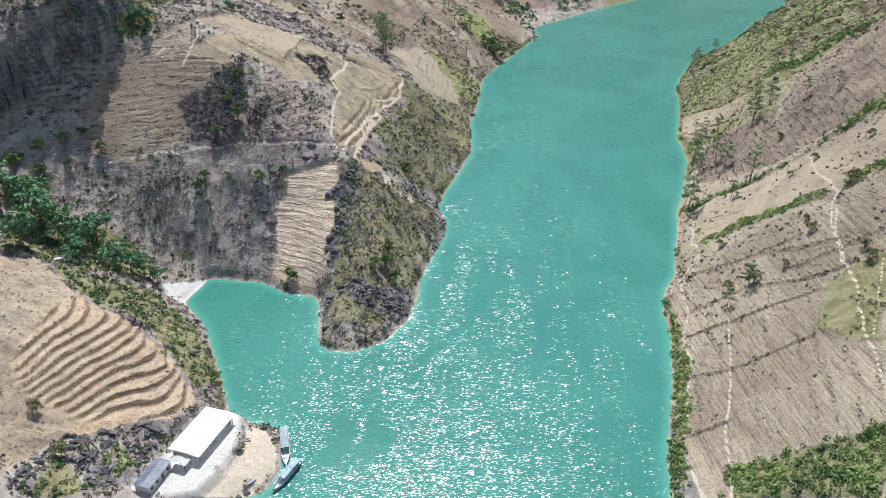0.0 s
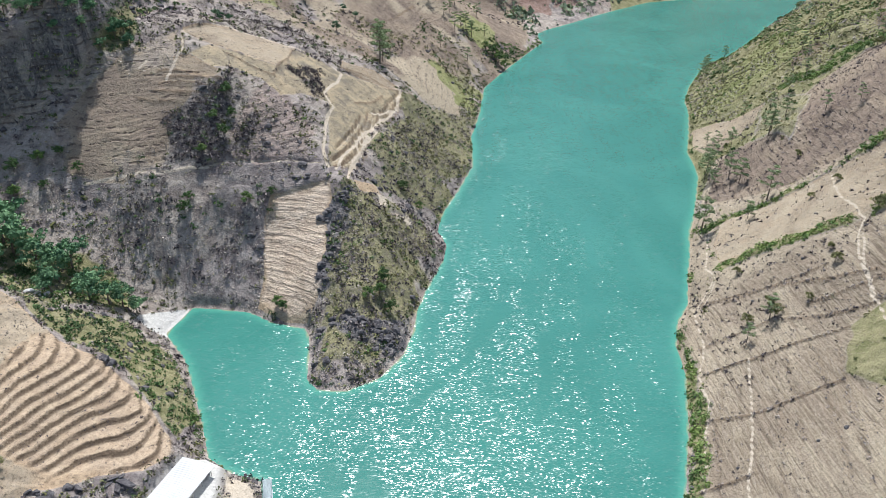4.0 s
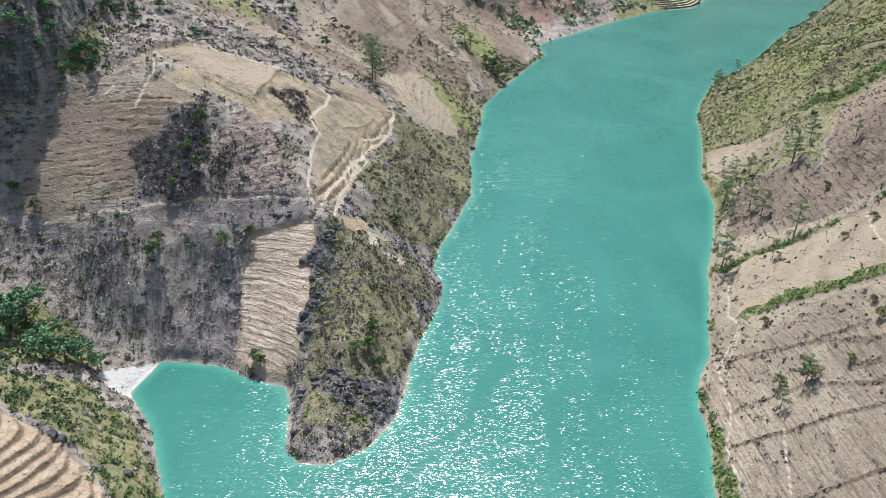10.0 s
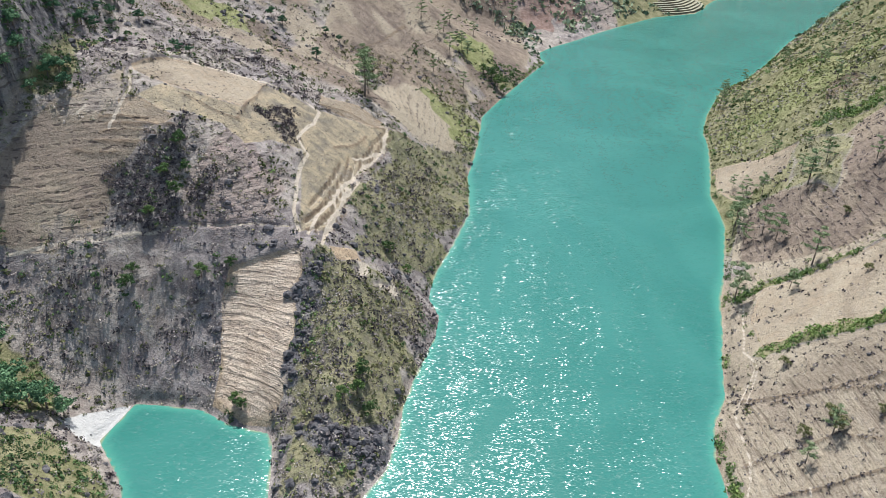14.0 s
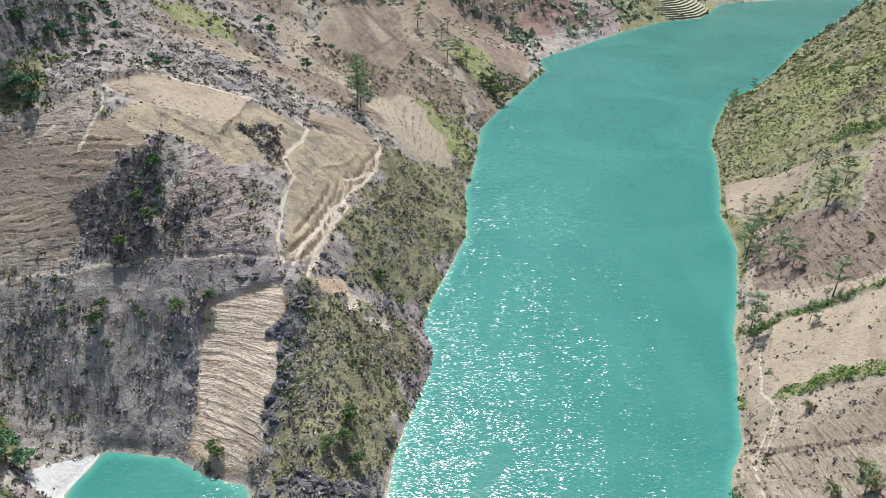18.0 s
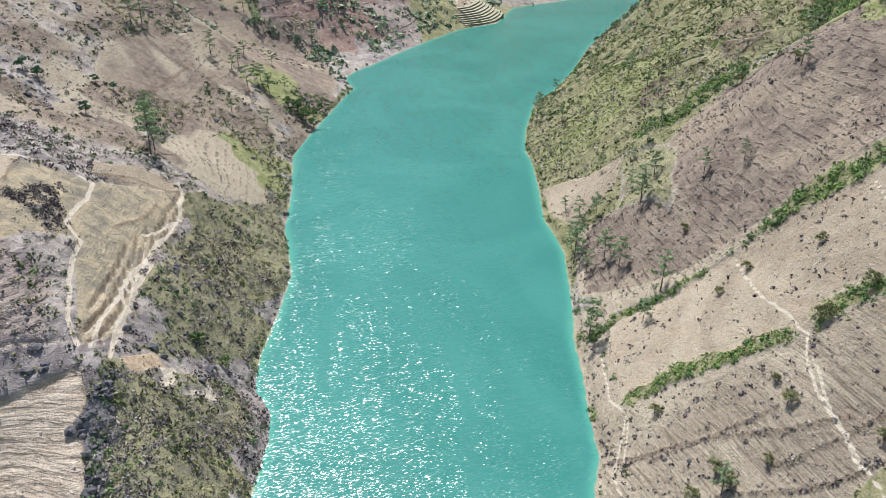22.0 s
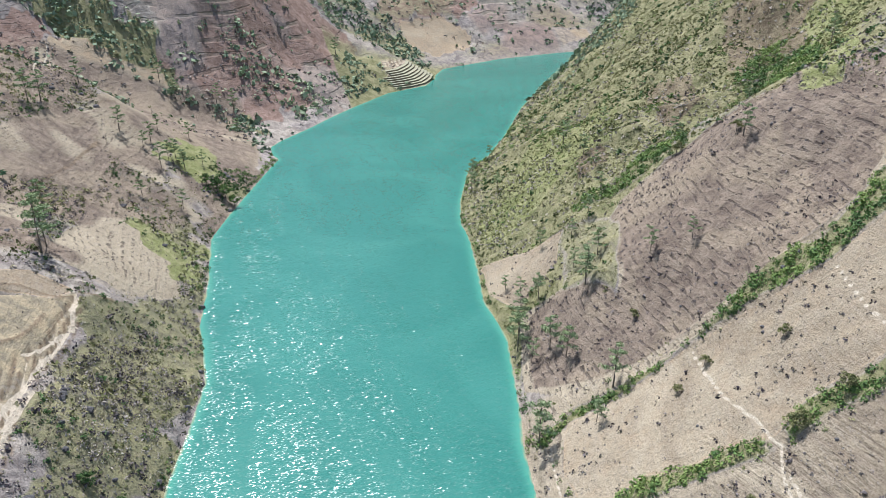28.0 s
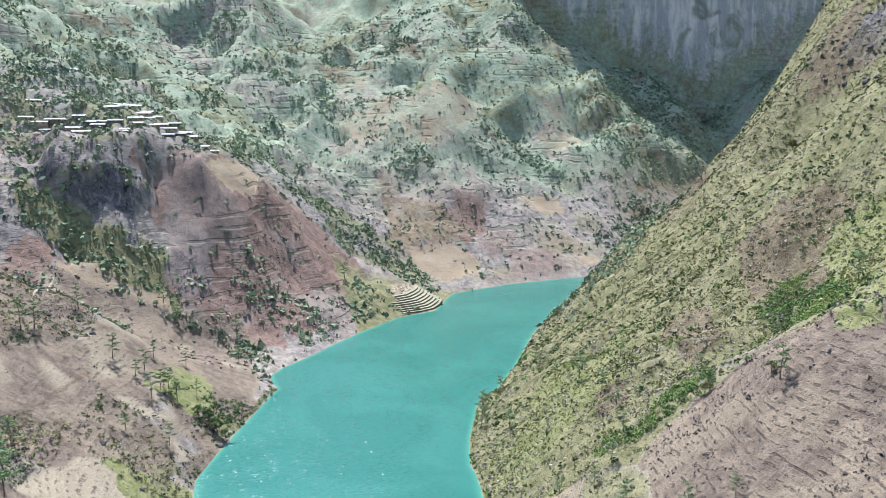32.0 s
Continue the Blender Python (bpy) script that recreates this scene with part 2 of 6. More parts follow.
def land_material():
    m, nt, bsdf, add, tie = node_kit("hillside_ground")
    pos = nt.nodes.new("ShaderNodeTexCoord").outputs["Object"]
    fine, mid, big = noise_of(nt, add, pos, 1.1, 6, 0.7), noise_of(nt, add, pos, 6, 5, 0.65, 0.6), noise_of(nt, add, pos, 45, 4, 0.6, 0.8)
    # furrows and cattle tracks: streaks that run level round the slopes
    def streaks(along, up):
        mp = nt.nodes.new("ShaderNodeMapping")
        mp.inputs["Scale"].default_value = (1 / along, 1 / along, 1 / up)
        tie(pos, mp.inputs[0])
        return noise_of(nt, add, mp.outputs[0], 1.0, 4, 0.6, 0.35)
    furrow, plough = streaks(7.0, 0.55), streaks(5.0, 0.32)
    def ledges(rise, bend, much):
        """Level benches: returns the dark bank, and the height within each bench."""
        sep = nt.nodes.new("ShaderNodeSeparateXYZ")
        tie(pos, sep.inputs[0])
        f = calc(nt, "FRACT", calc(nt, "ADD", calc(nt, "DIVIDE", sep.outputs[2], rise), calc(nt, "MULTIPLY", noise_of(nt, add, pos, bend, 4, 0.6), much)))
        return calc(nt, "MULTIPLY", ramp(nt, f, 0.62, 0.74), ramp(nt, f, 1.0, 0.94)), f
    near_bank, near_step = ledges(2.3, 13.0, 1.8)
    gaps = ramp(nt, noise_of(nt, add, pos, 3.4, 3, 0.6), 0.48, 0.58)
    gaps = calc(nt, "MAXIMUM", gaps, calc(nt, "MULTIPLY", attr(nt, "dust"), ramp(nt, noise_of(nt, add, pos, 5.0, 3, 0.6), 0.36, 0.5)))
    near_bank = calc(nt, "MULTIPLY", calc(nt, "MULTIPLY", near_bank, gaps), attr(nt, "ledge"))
    far_bank, far_step = ledges(9.0, 60.0, 1.6)
    far_bank = calc(nt, "MULTIPLY", calc(nt, "MULTIPLY", far_bank, ramp(nt, noise_of(nt, add, pos, 40, 3, 0.6), 0.47, 0.58)), attr(nt, "benches"))
    # colours
    base = mixed(nt, add, ramp(nt, mid, 0.35, 0.65), (0.26, 0.22, 0.188), (0.465, 0.41, 0.345))
    duller = mixed(nt, add, ramp(nt, mid, 0.35, 0.65), (0.205, 0.175, 0.163), (0.40, 0.352, 0.315))
    base = mixed(nt, add, ramp(nt, big, 0.44, 0.56), base, duller)
    soil = mixed(nt, add, ramp(nt, mid, 0.3, 0.7), (0.42, 0.31, 0.20), (0.54, 0.415, 0.275))
    soil = mixed(nt, add, calc(nt, "MULTIPLY", ramp(nt, fine, 0.52, 0.7), 0.5), soil, (0.27, 0.20, 0.145))
    tilled = mixed(nt, add, ramp(nt, big, 0.38, 0.6), (0.285, 0.232, 0.164), (0.415, 0.348, 0.248))
    tilled = mixed(nt, add, calc(nt, "MULTIPLY", ramp(nt, fine, 0.55, 0.72), 0.6), tilled, (0.21, 0.165, 0.125))
    tilled = mixed(nt, add, calc(nt, "MULTIPLY", ramp(nt, plough, 0.45, 0.65), 0.3), tilled, (0.45, 0.385, 0.315))
    red = mixed(nt, add, ramp(nt, mid, 0.35, 0.65), (0.23, 0.15, 0.118), (0.345, 0.245, 0.20))
    soil = mixed(nt, add, calc(nt, "MULTIPLY", calc(nt, "MULTIPLY", ramp(nt, furrow, 0.58, 0.42), attr(nt, "furrow")), 0.35), soil, (0.33, 0.25, 0.18))
    grass = mixed(nt, add, ramp(nt, mid, 0.35, 0.65), (0.175, 0.175, 0.08), (0.31, 0.285, 0.155))
    grass = mixed(nt, add, ramp(nt, fine, 0.52, 0.7), grass, (0.42, 0.36, 0.235))
    rock = mixed(nt, add, ramp(nt, fine, 0.35, 0.65), (0.085, 0.08, 0.085), (0.22, 0.205, 0.20))
    rock = mixed(nt, add, ramp(nt, mid, 0.5, 0.7), rock, (0.27, 0.25, 0.23))
    crack = nt.nodes.new("ShaderNodeMapping")
    crack.inputs["Scale"].default_value = (1 / 4.5, 1 / 4.5, 1 / 22)
    tie(pos, crack.inputs[0])
    cracks = noise_of(nt, add, crack.outputs[0], 1.0, 5, 0.7, 0.6)
    rock = mixed(nt, add, ramp(nt, cracks, 0.50, 0.62), rock, (0.33, 0.30, 0.27))
    rock = mixed(nt, add, ramp(nt, cracks, 0.44, 0.34), rock, (0.04, 0.04, 0.042))
    lie = nt.nodes.new("ShaderNodeMapping")
    lie.inputs["Scale"].default_value, lie.inputs["Rotation"].default_value = (1 / 0.85, 1 / 17, 1 / 17), (0, 0, 0.23)
    tie(pos, lie.inputs[0])
    row = noise_of(nt, add, lie.outputs[0], 1.0, 4, 0.65, 0.25)
    wide = noise_of(nt, add, lie.outputs[0], 3.5, 3, 0.6, 0.3)
    tilled = mixed(nt, add, calc(nt, "MULTIPLY", calc(nt, "MULTIPLY", ramp(nt, row, 0.52, 0.66), attr(nt, "rows")), 0.8), tilled, (0.17, 0.13, 0.095))
    tilled = mixed(nt, add, calc(nt, "MULTIPLY", calc(nt, "MULTIPLY", ramp(nt, wide, 0.45, 0.6), attr(nt, "rows")), 0.5), tilled, (0.27, 0.215, 0.16))
    col = base
    edge = calc(nt, "MULTIPLY", calc(nt, "SUBTRACT", mid, 0.5), 0.55)
    fern = mixed(nt, add, ramp(nt, mid, 0.35, 0.65), (0.16, 0.122, 0.08), (0.28, 0.23, 0.145))
    meadow = mixed(nt, add, ramp(nt, mid, 0.35, 0.65), (0.21, 0.225, 0.085), (0.32, 0.31, 0.155))
    heath = mixed(nt, add, ramp(nt, mid, 0.35, 0.65), (0.165, 0.126, 0.098), (0.285, 0.225, 0.172))
    heath = mixed(nt, add, calc(nt, "MULTIPLY", ramp(nt, noise_of(nt, add, pos, 30, 3, 0.6, 0.6), 0.48, 0.6), 0.6), heath, (0.36, 0.29, 0.205))
    heath = mixed(nt, add, calc(nt, "MULTIPLY", ramp(nt, plough, 0.45, 0.65), 0.14), heath, (0.42, 0.335, 0.25))
    heath = mixed(nt, add, calc(nt, "MULTIPLY", ramp(nt, fine, 0.56, 0.7), 0.6), heath, (0.11, 0.085, 0.078))
    streak = nt.nodes.new("ShaderNodeMapping")
    streak.inputs["Scale"].default_value = (1 / 14, 1 / 14, 1 / 90)
    tie(pos, streak.inputs[0])
    drip = noise_of(nt, add, streak.outputs[0], 1.0, 5, 0.65, 0.4)
    # streaked wall rock, its colour paled to make up for missing haze
    crag = mixed(nt, add, ramp(nt, drip, 0.42, 0.62), (0.42, 0.42, 0.45), (0.74, 0.70, 0.68))
    crag = mixed(nt, add, calc(nt, "MULTIPLY", ramp(nt, big, 0.5, 0.66), 0.7), crag, (0.14, 0.16, 0.12))
    for name, colour in (("red", red), ("grass", grass), ("soil", soil), ("tilled", tilled), ("fern", fern), ("heath", heath), ("meadow", meadow), ("rock", rock), ("crag", crag)):
        col = mixed(nt, add, ramp(nt, calc(nt, "ADD", attr(nt, name), edge), 0.3, 0.7), col, colour)
    col = mixed(nt, add, calc(nt, "MULTIPLY", attr(nt, "dust"), 0.85), col, mixed(nt, add, ramp(nt, mid, 0.35, 0.65), (0.55, 0.44, 0.33), (0.69, 0.575, 0.445)))
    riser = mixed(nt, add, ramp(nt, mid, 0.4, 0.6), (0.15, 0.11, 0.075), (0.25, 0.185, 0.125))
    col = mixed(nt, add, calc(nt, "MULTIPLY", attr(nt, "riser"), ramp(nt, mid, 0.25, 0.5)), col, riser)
    # dark overgrown banks, with the ledges' thin shadow lines painted in
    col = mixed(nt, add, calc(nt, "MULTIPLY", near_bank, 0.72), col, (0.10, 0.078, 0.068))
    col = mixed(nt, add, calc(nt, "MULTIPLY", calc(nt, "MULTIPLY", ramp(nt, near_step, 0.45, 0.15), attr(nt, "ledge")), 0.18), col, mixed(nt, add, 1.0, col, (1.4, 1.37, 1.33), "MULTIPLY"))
    pale = mixed(nt, add, fine, (0.50, 0.42, 0.32), (0.62, 0.54, 0.42))
    col = mixed(nt, add, ramp(nt, calc(nt, "ADD", attr(nt, "path"), calc(nt, "MULTIPLY", edge, 0.2)), 0.36, 0.6), col, pale)
    # distance haze put into the colour of the far slopes as a pale grey-green
    haze_pale = mixed(nt, add, ramp(nt, mid, 0.35, 0.65), (0.27, 0.34, 0.23), (0.42, 0.455, 0.33))
    col = mixed(nt, add, calc(nt, "MULTIPLY", attr(nt, "haze_pale"), ramp(nt, big, 0.3, 0.6)), col, haze_pale)
    col = mixed(nt, add, calc(nt, "MULTIPLY", far_bank, 0.5), col, (0.13, 0.135, 0.10))
    col = mixed(nt, add, ramp(nt, attr(nt, "sand"), 0.3, 0.6), col, mixed(nt, add, fine, (0.52, 0.50, 0.46), (0.63, 0.61, 0.56)))
    col = mixed(nt, add, attr(nt, "concrete"), col, mixed(nt, add, mid, (0.52, 0.50, 0.45), (0.66, 0.64, 0.59)))
    col = mixed(nt, add, ramp(nt, fine, 0.3, 0.8), col, mixed(nt, add, 1.0, col, (0.74, 0.74, 0.74), "MULTIPLY"))
    grit = noise_of(nt, add, pos, 0.45, 3, 0.75)
    open_ground = calc(nt, "SUBTRACT", 1.0, calc(nt, "MAXIMUM", attr(nt, "sand"), attr(nt, "concrete")))
    col = mixed(nt, add, calc(nt, "MULTIPLY", ramp(nt, grit, 0.51, 0.66), open_ground), col, mixed(nt, add, 1.0, col, (0.66, 0.64, 0.62), "MULTIPLY"))
    col = mixed(nt, add, calc(nt, "MULTIPLY", ramp(nt, grit, 0.47, 0.32), 0.6), col, mixed(nt, add, 1.0, col, (1.22, 1.21, 1.20), "MULTIPLY"))
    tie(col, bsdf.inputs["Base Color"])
    bsdf.inputs["Roughness"].default_value = 0.95
    bsdf.inputs["Specular IOR Level"].default_value = 0.15
    relief = calc(nt, "ADD", calc(nt, "MULTIPLY_ADD", grit, 0.35, calc(nt, "MULTIPLY", fine, 0.6)), calc(nt, "MULTIPLY", mid, 1.4))
    relief = calc(nt, "ADD", relief, calc(nt, "MULTIPLY", calc(nt, "MULTIPLY", furrow, attr(nt, "furrow")), 1.1))
    relief = calc(nt, "ADD", relief, calc(nt, "MULTIPLY", calc(nt, "MULTIPLY", plough, attr(nt, "tilled")), 0.12))
    relief = calc(nt, "SUBTRACT", relief, calc(nt, "MULTIPLY", calc(nt, "MULTIPLY", row, attr(nt, "rows")), 0.9))
    relief = calc(nt, "SUBTRACT", relief, calc(nt, "MULTIPLY", near_bank, 0.5))
    relief = calc(nt, "SUBTRACT", relief, calc(nt, "MULTIPLY", far_bank, 2.0))
    bump = add("ShaderNodeBump", Strength=0.75, Distance=1.0, Height=relief)
    tie(bump.outputs[0], bsdf.inputs["Normal"])
    return m


def water_material():
    m, nt, bsdf, add, tie = node_kit("lake_water")
    pos = nt.nodes.new("ShaderNodeTexCoord").outputs["Object"]
    big = noise_of(nt, add, pos, 70, 3, 0.5, 1.0)
    deep = mixed(nt, add, ramp(nt, big, 0.35, 0.65), (0.033, 0.162, 0.130), (0.044, 0.187, 0.150))
    shoal = mixed(nt, add, ramp(nt, attr(nt, "shoal"), 0.7, 1.0), (0.062, 0.245, 0.182), (0.27, 0.28, 0.165))
    col = mixed(nt, add, ramp(nt, attr(nt, "shoal"), 0.1, 0.75), deep, shoal)
    tie(col, bsdf.inputs["Base Color"])
    bsdf.inputs["IOR"].default_value = 1.33
    bsdf.inputs["Roughness"].default_value = 0.18
    # wind ripples run across the lake, in streaks that follow its length, calmer in broad patches
    def drawn(sx, sy, turn):
        mp = nt.nodes.new("ShaderNodeMapping")
        mp.inputs["Scale"].default_value, mp.inputs["Rotation"].default_value = (sx, sy, 1), (0, 0, turn)
        tie(pos, mp.inputs[0])
        return mp.outputs[0]
    gusts = noise_of(nt, add, drawn(1 / 7.0, 1 / 34.0, 0.1), 1.0, 4, 0.6, 0.5)
    calm = calc(nt, "MULTIPLY", ramp(nt, noise_of(nt, add, pos, 34, 3, 0.55, 1.5), 0.08, 0.30), calc(nt, "SUBTRACT", 1.0, attr(nt, "slick")))
    calm = calc(nt, "MULTIPLY", calm, calc(nt, "MULTIPLY_ADD", ramp(nt, gusts, 0.36, 0.62), 0.55, 0.55))
    # small wave faces, each with its own tilt, steeper along the lake than across it
    def faces(long, short, turn):
        stir = nt.nodes.new("ShaderNodeTexNoise")
        stir.inputs["Scale"].default_value, stir.inputs["Detail"].default_value = 0.9, 2
        tie(pos, stir.inputs["Vector"])
        shift = nt.nodes.new("ShaderNodeVectorMath")
        shift.operation = "MULTIPLY_ADD"
        tie(stir.outputs["Color"], shift.inputs[0])
        shift.inputs[1].default_value = (0.9, 0.9, 0)
        tie(drawn(1 / long, 1 / short, turn), shift.inputs[2])
        cell = nt.nodes.new("ShaderNodeTexVoronoi")
        cell.voronoi_dimensions = "2D"
        cell.inputs["Scale"].default_value = 1.0
        tie(shift.outputs[0], cell.inputs["Vector"])
        sep = nt.nodes.new("ShaderNodeSeparateColor")
        tie(cell.outputs["Color"], sep.inputs[0])
        r, g, b = sep.outputs
        return calc(nt, "SUBTRACT", r, 0.5), calc(nt, "SUBTRACT", calc(nt, "ADD", g, b), 1.0)
    ax, ay = faces(0.62, 0.27, 0.12)
    bx, by = faces(2.2, 0.8, -0.2)
    tilt = nt.nodes.new("ShaderNodeCombineXYZ")
    force = calc(nt, "MULTIPLY_ADD", calm, 0.95, 0.05)
    tie(calc(nt, "MULTIPLY", calc(nt, "ADD", calc(nt, "MULTIPLY", ax, 0.22), calc(nt, "MULTIPLY", bx, 0.10)), force), tilt.inputs[0])
    tie(calc(nt, "MULTIPLY", calc(nt, "ADD", calc(nt, "MULTIPLY", ay, 0.23), calc(nt, "MULTIPLY", by, 0.12)), force), tilt.inputs[1])
    tilt.inputs[2].default_value = 1.0
    level = nt.nodes.new("ShaderNodeVectorMath")
    level.operation = "NORMALIZE"
    tie(tilt.outputs[0], level.inputs[0])
    ripple = noise_of(nt, add, drawn(0.6, 1.4, 0.12), 0.9, 1.0, 0.5)
    bump = add("ShaderNodeBump", Distance=0.12, Height=ripple)
    tie(calm, bump.inputs["Strength"])
    tie(level.outputs[0], bump.inputs["Normal"])
    tie(bump.outputs[0], bsdf.inputs["Normal"])
    return m


LAND, LAKE = land_material(), water_material()


# ---- the ground: one sheet to the horizon, finest along the lake ----
def steps(lo, spans, hi, grow_lo, grow_hi):
    """Grid lines: even spans of (from, to, size) in the middle, wider and wider outwards."""
    mid = [v for a, b, size in spans for v in np.arange(a, b - 1e-6, size)]
    up, s = [spans[-1][1]], spans[-1][2]
    while up[-1] < hi:
        s *= grow_hi
        up.append(up[-1] + s)
    down, s, v = [], spans[0][2], spans[0][0]
    while v > lo:
        s *= grow_lo
        v -= s
        down.append(v)
    return np.array(down[::-1] + mid + up)


def grid_mesh(name, xs, ys, z, keep=None):
    nx, ny = len(xs), len(ys)
    gx, gy = np.meshgrid(xs, ys)
    v = np.stack([gx.ravel(), gy.ravel(), z.ravel()], 1)
    i = (np.arange(ny - 1)[:, None] * nx + np.arange(nx - 1)[None]).ravel()
    f = np.stack([i, i + 1, i + nx + 1, i + nx], 1)
    if keep is not None:
        f = f[keep.ravel()[f].any(1)]
        used = np.unique(f)
        back = np.full(len(v), -1)
        back[used] = np.arange(len(used))
        v, f = v[used], back[f]
    else:
        used = None
    me = bpy.data.meshes.new(name)
    me.vertices.add(len(v))
    me.vertices.foreach_set("co", v.astype(np.float32).ravel())
    me.loops.add(len(f) * 4)
    me.loops.foreach_set("vertex_index", f.astype(np.int32).ravel())
    me.polygons.add(len(f))
    me.polygons.foreach_set("loop_start", np.arange(len(f), dtype=np.int32) * 4)
    me.polygons.foreach_set("use_smooth", np.ones(len(f), bool))
    me.update()
    me.validate()
    return me, used


def paint(me, name, values):
    a = me.attributes.new(name, "FLOAT", "POINT")
    a.data.foreach_set("value", np.asarray(values, np.float32).ravel())

